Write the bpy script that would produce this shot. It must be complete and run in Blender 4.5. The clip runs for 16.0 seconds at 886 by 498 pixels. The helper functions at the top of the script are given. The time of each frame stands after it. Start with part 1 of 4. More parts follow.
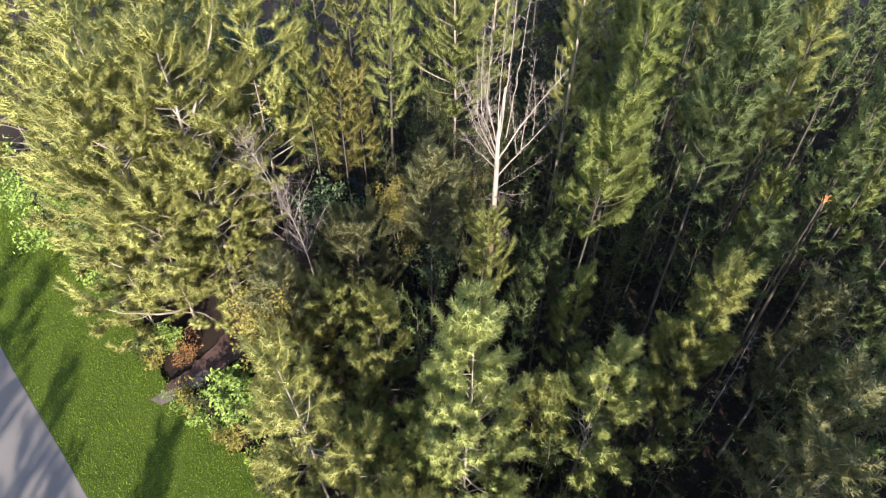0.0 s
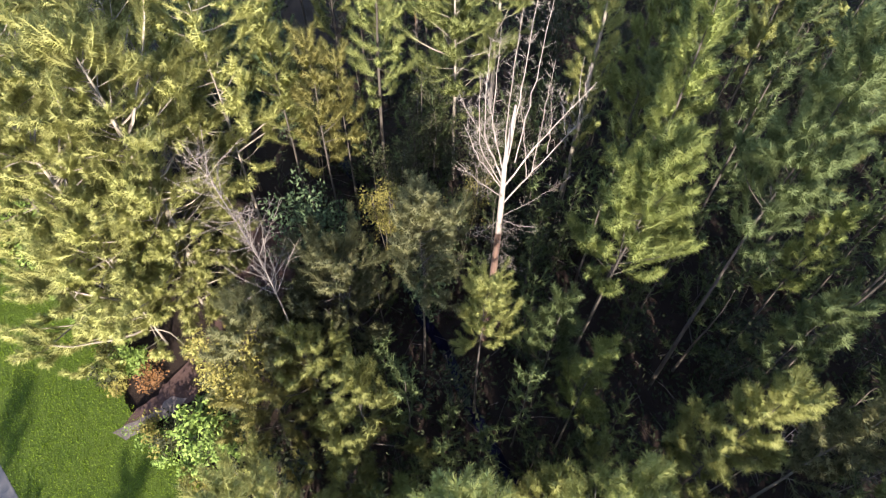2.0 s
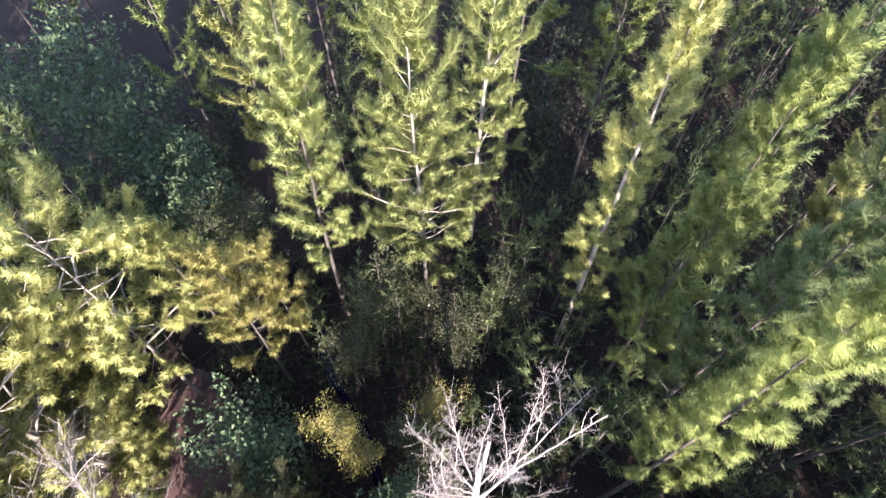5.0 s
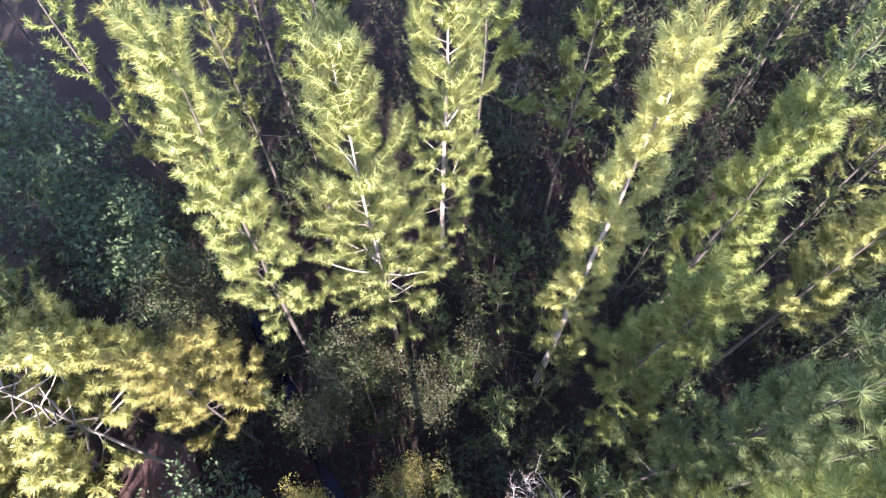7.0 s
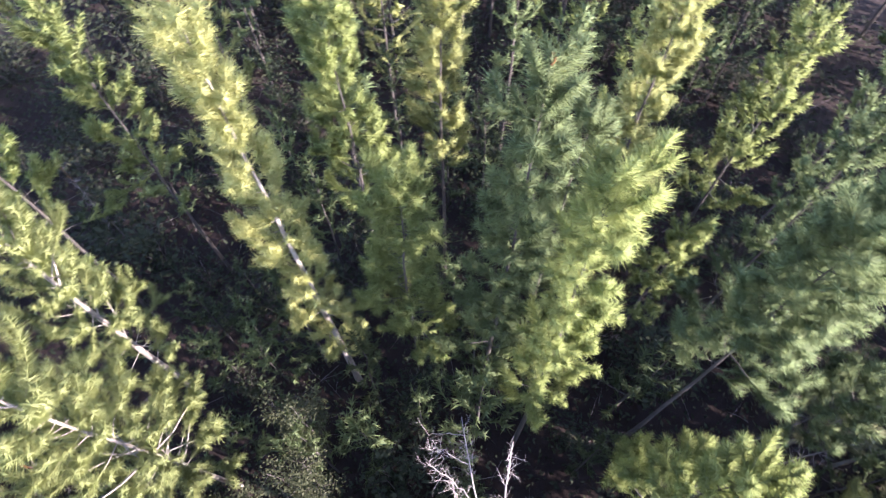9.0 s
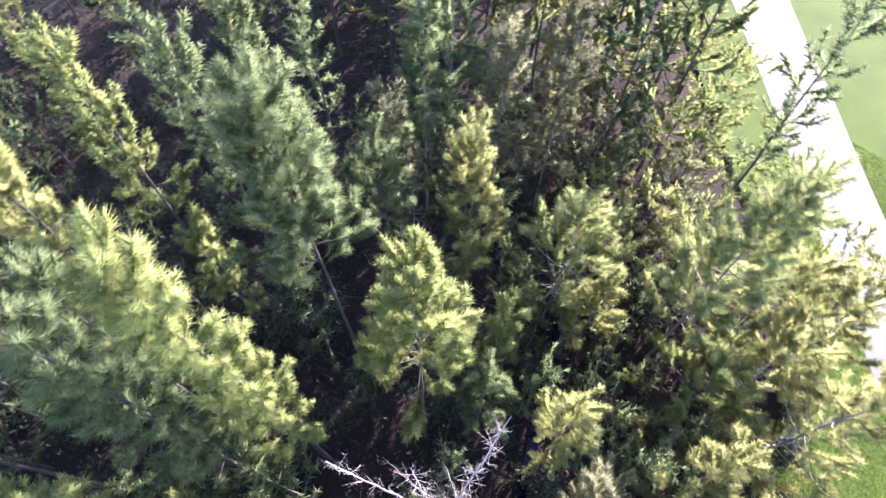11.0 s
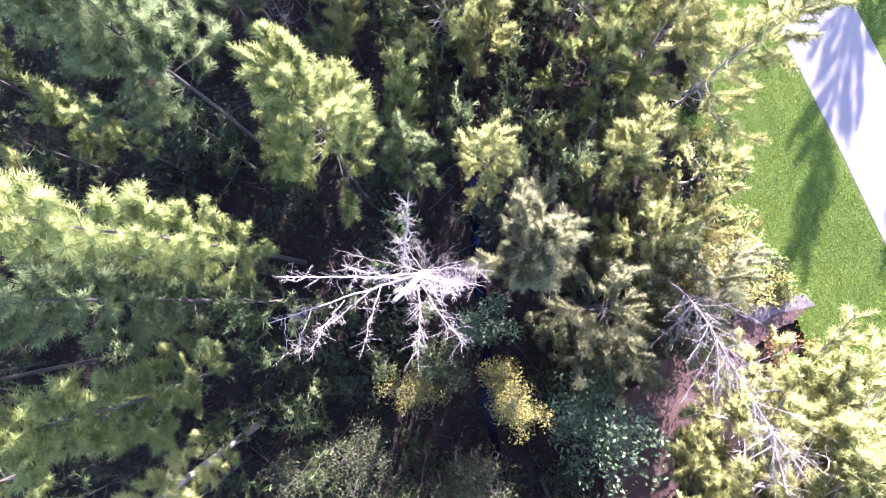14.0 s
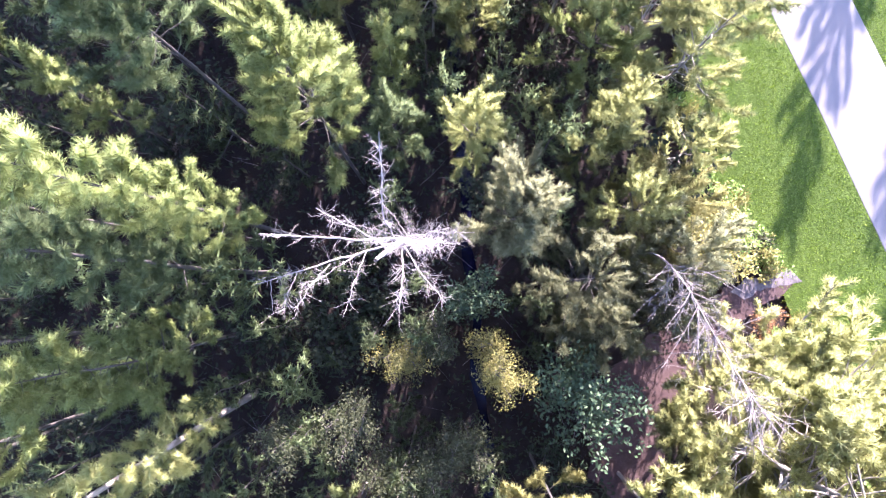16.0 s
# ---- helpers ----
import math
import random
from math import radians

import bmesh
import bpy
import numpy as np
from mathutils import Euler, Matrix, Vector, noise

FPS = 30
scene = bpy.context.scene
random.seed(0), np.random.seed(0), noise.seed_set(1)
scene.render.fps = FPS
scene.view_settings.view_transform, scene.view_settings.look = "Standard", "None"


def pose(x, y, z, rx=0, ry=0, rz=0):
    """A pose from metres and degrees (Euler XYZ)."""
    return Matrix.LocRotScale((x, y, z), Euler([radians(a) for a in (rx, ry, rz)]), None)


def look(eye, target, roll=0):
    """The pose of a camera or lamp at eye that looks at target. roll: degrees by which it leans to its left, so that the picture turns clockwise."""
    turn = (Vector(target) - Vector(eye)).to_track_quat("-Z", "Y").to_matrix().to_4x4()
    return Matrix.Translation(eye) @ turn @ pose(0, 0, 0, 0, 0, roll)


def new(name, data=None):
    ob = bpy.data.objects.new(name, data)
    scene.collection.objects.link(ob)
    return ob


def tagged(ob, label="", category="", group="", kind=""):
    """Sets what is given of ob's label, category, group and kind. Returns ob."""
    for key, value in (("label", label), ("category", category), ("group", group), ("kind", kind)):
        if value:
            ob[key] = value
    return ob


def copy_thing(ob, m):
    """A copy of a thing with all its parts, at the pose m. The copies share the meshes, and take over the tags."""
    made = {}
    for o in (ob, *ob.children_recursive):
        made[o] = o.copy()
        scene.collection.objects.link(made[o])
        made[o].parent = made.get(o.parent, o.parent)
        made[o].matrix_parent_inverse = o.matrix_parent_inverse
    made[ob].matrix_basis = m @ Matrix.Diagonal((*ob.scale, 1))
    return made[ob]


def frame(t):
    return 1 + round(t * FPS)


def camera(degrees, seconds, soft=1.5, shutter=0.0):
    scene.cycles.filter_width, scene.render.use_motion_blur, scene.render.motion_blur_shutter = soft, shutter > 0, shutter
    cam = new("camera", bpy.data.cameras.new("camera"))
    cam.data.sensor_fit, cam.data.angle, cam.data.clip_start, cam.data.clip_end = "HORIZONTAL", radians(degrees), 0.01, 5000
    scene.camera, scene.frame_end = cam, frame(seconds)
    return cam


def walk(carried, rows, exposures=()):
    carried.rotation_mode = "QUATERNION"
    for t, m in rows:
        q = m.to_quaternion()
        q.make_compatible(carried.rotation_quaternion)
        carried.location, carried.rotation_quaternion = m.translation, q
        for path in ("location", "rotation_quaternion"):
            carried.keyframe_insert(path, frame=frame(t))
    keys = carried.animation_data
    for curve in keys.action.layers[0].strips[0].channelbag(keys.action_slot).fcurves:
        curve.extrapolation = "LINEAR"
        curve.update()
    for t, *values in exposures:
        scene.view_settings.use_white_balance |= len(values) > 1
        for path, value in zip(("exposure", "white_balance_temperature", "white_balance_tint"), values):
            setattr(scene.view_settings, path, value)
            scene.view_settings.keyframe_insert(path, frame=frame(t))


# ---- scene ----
cam = camera(71.98, 16.0, soft=1.2, shutter=0.2)
# seconds, x, y, z, heading, angle up from straight down, roll
ROWS = [
    (0.0, 0.0, 0.0, 24.08, -0.56, 45.51, 0.62),
    (0.5, 0.072, 1.434, 24.206, -0.4, 43.7, 0.79),
    (1.0, 0.131, 2.975, 24.297, -0.33, 38.94, 1.04),
    (1.5, 0.207, 4.665, 24.421, -0.33, 36.5, 1.04),
    (2.0, 0.298, 6.366, 24.552, -0.35, 35.99, 0.89),
    (2.5, 0.35, 8.053, 24.641, -0.41, 35.08, 0.77),
    (3.0, 0.41, 9.786, 24.791, -0.63, 33.38, 0.71),
    (3.5, 0.643, 11.678, 24.994, -0.35, 31.53, 0.24),
    (4.0, 0.911, 13.65, 25.026, -0.11, 30.18, -0.05),
    (4.5, 1.178, 15.667, 25.09, -0.24, 29.59, -0.2),
    (5.0, 1.507, 17.747, 25.23, -0.32, 29.21, 0.01),
    (5.2, 1.686, 18.554, 25.295, -0.15, 29.17, -0.12),
    (5.7, 1.97, 20.06, 25.33, -0.1, 28.8, 0.0),
    (6.3, 2.2, 20.65, 25.34, -0.35, 28.1, 0.1),
    (6.8, 2.25, 20.71, 25.34, -1.9, 27.5, 0.15),
    (7.3, 2.252, 20.71, 25.312, -8.39, 27.23, 0.18),
    (7.5, 2.21, 20.716, 25.228, -14.07, 27.53, 0.24),
    (8.0, 2.319, 20.781, 24.894, -29.03, 27.75, -0.22),
    (8.5, 2.366, 20.787, 24.803, -43.9, 27.75, -0.83),
    (9.0, 2.368, 20.786, 24.765, -59.67, 27.65, -0.77),
    (9.5, 2.345, 20.786, 24.762, -76.8, 27.54, 0.03),
    (10.0, 2.254, 20.82, 24.857, -97.32, 27.46, 0.74),
    (10.2, 2.172, 20.835, 24.942, -107.28, 27.64, 1.0),
    (10.7, 2.04, 20.77, 25.07, -128.5, 27.7, 0.7),
    (11.2, 1.9, 20.5, 25.17, -143.5, 27.7, 0.1),
    (11.7, 1.79, 20.15, 25.25, -152.0, 27.4, -0.7),
    (12.1, 1.71, 19.96, 25.29, -155.1, 23.4, -1.3),
    (12.3, 1.69, 19.918, 25.307, -155.49, 17.3, -1.52),
    (12.5, 1.709, 19.87, 25.356, -155.54, 8.91, -1.86),
    (13.0, 1.705, 19.897, 25.264, -157.66, 5.6, -0.63),
    (13.5, 1.651, 19.924, 25.234, -158.63, 4.12, -0.08),
    (14.0, 1.559, 19.904, 25.24, -159.17, 4.32, 0.15),
    (14.5, 1.448, 19.92, 25.225, -159.35, 4.42, 0.31),
    (15.0, 1.313, 20.037, 25.312, -159.97, 4.59, 0.58),
    (15.5, 1.116, 20.281, 25.375, -159.8, 4.25, 0.54),
    (16.0, 0.934, 20.421, 25.438, -159.55, 3.58, 0.69),
]
walk(cam, [(t, pose(x, y, z, up, 0, head) @ pose(0, 0, 0, 0, 0, roll)) for t, x, y, z, head, up, roll in ROWS],
     [(0.0, 2.3, 6900, 16), (2.5, 2.6, 6800, 19), (5.2, 3.2, 6400, 27), (7.5, 3.45, 6200, 33), (9.0, 3.3, 6050, 34), (10.2, 3.35, 6000, 34), (12.3, 3.9, 5800, 38), (16.0, 3.9, 5800, 38)])

# ---- light ----
SUN_AZ, SUN_EL = 174.0, 25.0      # compass degrees from +y, clockwise; height above the horizon
world = bpy.data.worlds.new("sky")
scene.world = world
world.use_nodes = True
wn = world.node_tree
sky = wn.nodes.new("ShaderNodeTexSky")
sky.sky_type, sky.sun_disc = "NISHITA", False
sky.sun_elevation, sky.sun_rotation = radians(SUN_EL), radians(SUN_AZ)
wn.nodes["Background"].inputs["Strength"].default_value = 0.13
wn.links.new(sky.outputs[0], wn.nodes["Background"].inputs["Color"])
sun_data = bpy.data.lights.new("sun", "SUN")
sun_data.energy, sun_data.angle, sun_data.color = 4.3, radians(0.53), (1.0, 0.9, 0.74)
sun = new("sun", sun_data)
sx, sy = math.sin(radians(SUN_AZ)), math.cos(radians(SUN_AZ))
sun.matrix_basis = look((60 * sx, 60 * sy + 20, 60 * math.tan(radians(SUN_EL))), (0, 20, 0))


# ---- materials ----
def material(name):
    m = bpy.data.materials.new(name)
    m.use_nodes = True
    t = m.node_tree
    return m, t, t.nodes["Principled BSDF"]


def ramp(t, fac, stops):
    n = t.nodes.new("ShaderNodeValToRGB")
    e = n.color_ramp.elements
    while len(e) < len(stops):
        e.new(0.5)
    for el, (p, c) in zip(e, stops):
        el.position, el.color = p, (*c, 1)
    t.links.new(fac, n.inputs[0])
    return n.outputs[0]


def noise_tex(t, scale, detail=4.0, rough=0.55, vec=None):
    n = t.nodes.new("ShaderNodeTexNoise")
    n.inputs["Scale"].default_value, n.inputs["Detail"].default_value, n.inputs["Roughness"].default_value = scale, detail, rough
    if vec is None:
        vec = t.nodes.new("ShaderNodeTexCoord").outputs["Object"]
    t.links.new(vec, n.inputs["Vector"])
    return n.outputs["Fac"]


def mixed(t, a, b, fac, mode="MIX"):
    n = t.nodes.new("ShaderNodeMix")
    n.data_type, n.blend_type = "RGBA", mode
    for socket, value in ((n.inputs[0], fac), (n.inputs[6], a), (n.inputs[7], b)):
        if isinstance(value, (int, float)):
            socket.default_value = value
        elif isinstance(value, tuple):
            socket.default_value = (*value, 1)
        else:
            t.links.new(value, socket)
    return n.outputs[2]


def bumped(t, p, height, strength, distance):
    b = t.nodes.new("ShaderNodeBump")
    b.inputs["Strength"].default_value, b.inputs["Distance"].default_value = strength, distance
    t.links.new(height, b.inputs["Height"])
    t.links.new(b.outputs[0], p.inputs["Normal"])


def foliage(name, dark, mid, light, through_light=0.6, rough=0.55):
    """Leaves: colour by leaf, by clump and by tree, with light shining through."""
    m, t, p = material(name)
    geo = t.nodes.new("ShaderNodeNewGeometry")
    info = t.nodes.new("ShaderNodeObjectInfo")
    leaf = ramp(t, geo.outputs["Random Per Island"], [(0.0, tuple(0.88 * c for c in dark)), (0.5, mid), (1.0, tuple(1.06 * c for c in light))])
    clump = ramp(t, noise_tex(t, 0.9, 3.0), [(0.3, tuple(0.78 * c for c in mid)), (0.7, tuple(min(1, 1.08 * c) for c in light))])
    fibre = ramp(t, noise_tex(t, 38.0, 2.0, 0.7), [(0.3, (0.82, 0.82, 0.82)), (0.65, (1.08, 1.08, 1.08))])
    base = mixed(t, mixed(t, leaf, clump, 0.45), fibre, 1.0, "MULTIPLY")
    hue = t.nodes.new("ShaderNodeHueSaturation")
    t.links.new(base, hue.inputs["Color"])
    mr = t.nodes.new("ShaderNodeMapRange")
    mr.inputs[3].default_value, mr.inputs[4].default_value = 0.82, 1.18
    t.links.new(info.outputs["Random"], mr.inputs[0])
    t.links.new(mr.outputs[0], hue.inputs["Value"])
    t.links.new(hue.outputs[0], p.inputs["Base Color"])
    p.inputs["Roughness"].default_value = rough
    p.inputs["Specular IOR Level"].default_value = 0.14
    tr = t.nodes.new("ShaderNodeBsdfTranslucent")
    t.links.new(hue.outputs[0], tr.inputs["Color"])
    mx = t.nodes.new("ShaderNodeMixShader")
    mx.inputs[0].default_value = through_light
    t.links.new(p.outputs[0], mx.inputs[1])
    t.links.new(tr.outputs[0], mx.inputs[2])
    t.links.new(mx.outputs[0], t.nodes["Material Output"].inputs["Surface"])
    return m


def bark(name, low, high, scale=9.0, depth=0.02):
    m, t, p = material(name)
    co = t.nodes.new("ShaderNodeTexCoord").outputs["Object"]
    mp = t.nodes.new("ShaderNodeMapping")
    mp.inputs["Scale"].default_value = (1, 1, 0.22)
    t.links.new(co, mp.inputs[0])
    streak = noise_tex(t, scale, 6.0, 0.65, mp.outputs[0])
    patch = noise_tex(t, 0.8, 3.0, 0.5, co)
    col = mixed(t, ramp(t, streak, [(0.3, low), (0.68, high)]), ramp(t, patch, [(0.35, low), (0.65, high)]), 0.4)
    t.links.new(col, p.inputs["Base Color"])
    p.inputs["Roughness"].default_value = 0.9
    bumped(t, p, streak, 0.7, depth)
    return m


OLIVE = foliage("needles_olive", (0.205, 0.23, 0.084), (0.238, 0.265, 0.101), (0.275, 0.304, 0.121))
OLIVE_PALE = foliage("needles_pale_olive", (0.285, 0.31, 0.112), (0.322, 0.35, 0.134), (0.365, 0.392, 0.16), 0.5)
GREEN_PALE = foliage("needles_pale_green", (0.225, 0.27, 0.100), (0.26, 0.308, 0.120), (0.298, 0.35, 0.144), 0.5)
GREEN = foliage("needles_green", (0.158, 0.202, 0.07), (0.198, 0.248, 0.088), (0.245, 0.298, 0.112))
BLUE_GREEN = foliage("needles_blue_green", (0.098, 0.138, 0.064), (0.125, 0.172, 0.08), (0.155, 0.208, 0.098))
# Darker copy of the blue-green needles, standing in for shade on saplings.
LEAF_SHADE = foliage("needles_shade_green", (0.06, 0.085, 0.042), (0.078, 0.108, 0.053), (0.1, 0.135, 0.066))
TAN = foliage("needles_tan", (0.225, 0.224, 0.085), (0.262, 0.26, 0.1), (0.3, 0.297, 0.117))
GREY = foliage("needles_grey", (0.155, 0.168, 0.092), (0.185, 0.2, 0.111), (0.22, 0.236, 0.132))
LEAF_DARK = foliage("leaves_dark", (0.022, 0.042, 0.024), (0.04, 0.068, 0.036), (0.07, 0.105, 0.055), 0.25, 0.6)
LEAF_LIGHT = foliage("leaves_light", (0.07, 0.13, 0.03), (0.13, 0.21, 0.05), (0.21, 0.30, 0.085), 0.35, 0.5)
LEAF_YELLOW = foliage("leaves_yellow", (0.082, 0.082, 0.020), (0.136, 0.130, 0.038), (0.204, 0.190, 0.061), 0.35, 0.5)
# Grey-green leaves dimmed in colour, for the shade among tall trees.
LEAF_GREY_DIM = foliage("leaves_grey_dimmed", (0.018, 0.023, 0.011), (0.028, 0.035, 0.017), (0.044, 0.051, 0.025), 0.3, 0.6)
LEAF_RUST = foliage("leaves_rust", (0.07, 0.034, 0.017), (0.12, 0.06, 0.026), (0.18, 0.10, 0.042), 0.3, 0.6)
# Undergrowth: leaf colour taken down to hold the shade under the trees.
UNDERGROWTH = foliage("undergrowth_shade_leaves", (0.013, 0.018, 0.011), (0.02, 0.028, 0.0165), (0.032, 0.04, 0.022), 0.2, 0.8)
BARK = bark("bark_grey_brown", (0.013, 0.012, 0.011), (0.054, 0.047, 0.043))
BARK_PALE = bark("bark_pale", (0.085, 0.076, 0.066), (0.23, 0.212, 0.188))
DEAD = bark("bleached_dead_wood", (0.11, 0.095, 0.09), (0.225, 0.21, 0.205), 14.0, 0.01)
# Brown peeling bark, its dark tone also carrying shade low on the trunk.
BARK_BROWN_SHADE = bark("brown_peeling_bark_shade", (0.035, 0.02, 0.017), (0.12, 0.075, 0.06), 12.0, 0.02)
DEAD_GREY = bark("grey_dead_wood", (0.061, 0.054, 0.053), (0.163, 0.146, 0.143), 14.0, 0.01)


def ground_material(name, stops_a, stops_b, fine, coarse, depth, rough=0.95):
    m, t, p = material(name)
    co = t.nodes.new("ShaderNodeTexCoord").outputs["Object"]
    f = noise_tex(t, fine, 5.0, 0.7, co)
    c = noise_tex(t, coarse, 4.0, 0.6, co)
    t.links.new(mixed(t, ramp(t, f, stops_a), ramp(t, c, stops_b), 0.5), p.inputs["Base Color"])
    p.inputs["Roughness"].default_value = rough
    p.inputs["Specular IOR Level"].default_value = 0.2
    bumped(t, p, f, 0.8, depth)
    return m


# Litter far darker than real litter: the forest's shade is in the colour.
LITTER = ground_material("shade_dark_litter", [(0.3, (0.006, 0.004, 0.0038)), (0.7, (0.02, 0.013, 0.0115))], [(0.3, (0.006, 0.004, 0.0038)), (0.7, (0.018, 0.012, 0.0105))], 14.0, 0.7, 0.05)
LAWN = ground_material("lawn_soil", [(0.3, (0.018, 0.036, 0.004)), (0.7, (0.043, 0.072, 0.008))], [(0.3, (0.021, 0.042, 0.005)), (0.7, (0.046, 0.07, 0.01))], 22.0, 0.5, 0.05)
GRASS = foliage("grass_blades", (0.036, 0.084, 0.005), (0.07, 0.128, 0.009), (0.125, 0.178, 0.018), 0.35)
CONCRETE = ground_material("weathered_pale_paving", [(0.3, (0.078, 0.076, 0.080)), (0.7, (0.106, 0.102, 0.107))], [(0.3, (0.080, 0.078, 0.084)), (0.7, (0.107, 0.106, 0.110))], 30.0, 0.35, 0.004, 0.8)
DIRT = ground_material("bare_dirt", [(0.3, (0.025, 0.014, 0.0135)), (0.7, (0.06, 0.037, 0.036))], [(0.3, (0.026, 0.015, 0.0145)), (0.7, (0.068, 0.046, 0.045))], 10.0, 0.9, 0.03)


# ---- building blocks ----
def mesh_object(name, verts, faces, mat, parent=None, label="", smooth=False, normals=None):
    me = bpy.data.meshes.new(name)
    v = np.asarray(verts, dtype=np.float32).reshape(-1, 3)
    f = np.asarray(faces, dtype=np.int32)
    k = f.shape[1]
    me.vertices.add(len(v))
    me.vertices.foreach_set("co", v.ravel())
    me.loops.add(f.size)
    me.loops.foreach_set("vertex_index", f.ravel())
    me.polygons.add(len(f))
    me.polygons.foreach_set("loop_start", np.arange(0, f.size, k, dtype=np.int32))
    me.polygons.foreach_set("use_smooth", np.full(len(f), bool(smooth)))
    me.update(calc_edges=True)
    if normals is not None:
        me.normals_split_custom_set_from_vertices(normals)
    me.materials.append(mat)
    ob = new(name, me)
    ob.parent = parent
    if label:
        tagged(ob, label)
    return ob


def unit(v):
    return v / np.maximum(np.linalg.norm(v, axis=-1, keepdims=True), 1e-9)


def tubes(paths, sides=6):
    """Round tapered tubes along paths of (points, radii); verts and quads."""
    vs, fs, base = [], [], 0
    ang = np.linspace(0, 2 * np.pi, sides, endpoint=False)
    for pts, rad in paths:
        pts, rad = np.asarray(pts, float), np.asarray(rad, float)
        n = len(pts)
        tan = unit(np.gradient(pts, axis=0))
        ref = np.where(np.abs(tan[:, 2:3]) > 0.9, [[1.0, 0, 0]], [[0, 0, 1.0]])
        a = unit(np.cross(tan, ref))
        b = np.cross(tan, a)
        ring = pts[:, None] + rad[:, None, None] * (np.cos(ang)[None, :, None] * a[:, None] + np.sin(ang)[None, :, None] * b[:, None])
        vs.append(ring.reshape(-1, 3))
        i = np.arange(n - 1)[:, None] * sides
        j = np.arange(sides)[None]
        k = (j + 1) % sides
        fs.append(np.stack([base + i + j, base + i + k, base + i + sides + k, base + i + sides + j], -1).reshape(-1, 4))
        base += n * sides
    return np.concatenate(vs), np.concatenate(fs)


def bent(p, d, length, n, curl, rng, wobble=0.06):
    """A path from p along d that curls towards the vector curl."""
    pts, d = [np.array(p, float)], unit(np.array(d, float))
    for _ in range(n):
        d = unit(d + np.asarray(curl) / n + rng.normal(0, wobble, 3))
        pts.append(pts[-1] + d * length / n)
    return np.array(pts)


def plumes(paths, core, per_m, length, width, rng, out=0.8, sides=3):
    """Soft foxtail plumes round twig paths: a dense rounded core and fine pointed needles leaning forward off it; verts, triangles, normals."""
    vs, fs, ns, base = [], [], [], 0
    ang = np.arange(sides) * 2 * np.pi / sides
    seg_a, seg_b, u_a, u_b, own = [], [], [], [], []
    for q, pts in enumerate(paths):
        n = len(pts)
        tan = unit(np.gradient(pts, axis=0))
        a = unit(np.cross(tan, [0.31, 0.22, 0.92]))
        b = np.cross(tan, a)
        u = np.linspace(0, 1, n)
        size = rng.uniform(0.75, 1.2)
        own.append(np.full(n - 1, size))
        rad = core * size * np.interp(u, [0, 0.25, 0.75, 1], [0.35, 0.85, 1.0, 0.3]) * rng.uniform(0.85, 1.15, n)
        ring = np.cos(ang)[None, :, None] * a[:, None] + np.sin(ang)[None, :, None] * b[:, None]
        vs.append((pts[:, None] + ring * rad[:, None, None]).reshape(-1, 3))
        ns.append((ring + 0.5 * (2 * u - 0.7)[:, None, None] * tan[:, None]).reshape(-1, 3))
        i, j = np.meshgrid(np.arange(n - 1) * sides, np.arange(sides), indexing="ij")
        k = (j + 1) % sides
        fs.append(base + np.concatenate([np.stack([i + j, i + k, i + sides + k], -1).reshape(-1, 3), np.stack([i + j, i + sides + k, i + sides + j], -1).reshape(-1, 3)]))
        base += n * sides
        seg_a.append(pts[:-1])
        seg_b.append(pts[1:])
        u_a.append(u[:-1])
        u_b.append(u[1:])
    body_v, body_f, body_n = np.concatenate(vs), np.concatenate(fs), np.concatenate(ns)
    a, b, ua, ub, own = (np.concatenate(q) for q in (seg_a, seg_b, u_a, u_b, own))
    count = np.maximum(3, np.round(np.linalg.norm(b - a, axis=1) * per_m * (0.6 + 0.9 * ub))).astype(int)
    k = np.repeat(np.arange(len(a)), count)
    m = len(k)
    f = rng.random((m, 1))
    u = ua[k][:, None] * (1 - f) + ub[k][:, None] * f
    ax = unit(b - a)[k]
    side = unit(np.cross(ax, rng.normal(size=(m, 3))))
    p = a[k] * (1 - f) + b[k] * f
    low = np.interp(u, [0, 0.75, 1], [0.6, 0.45, 0.0])
    th = low + (1.1 - low) * rng.random((m, 1)) ** 0.8
    d = unit(ax * np.cos(th) + side * np.sin(th) + rng.normal(0, 0.08, (m, 3)) + [0, 0, -0.05])
    reach = length * own[k][:, None] * rng.uniform(0.75, 1.15, (m, 1)) * np.interp(u, [0, 0.35, 0.8, 1], [0.75, 1.0, 0.95, 0.72])
    tip, p = p + d * reach, p + d * reach * 0.06
    nrm = unit(side * 0.9 + ax * (1.5 * u - 0.45))
    w = unit(np.cross(d, nrm + rng.normal(0, 0.25, (m, 3)))) * width / 2
    flip = (np.einsum("ij,ij->i", np.cross(2 * w, tip - p), nrm) < 0)[:, None]
    w = np.where(flip, -w, w)
    v = np.concatenate([body_v, np.stack([p - w, p + w, tip], 1).reshape(-1, 3)])
    f = np.concatenate([body_f, len(body_v) + np.arange(3 * m).reshape(-1, 3)])
    nn = unit(np.concatenate([body_n, np.repeat(nrm, 3, axis=0)]))
    outward = unit(v * [1, 1, 0] + 1e-4) + [0, 0, 0.4]
    return v, f, unit(nn + out * outward)


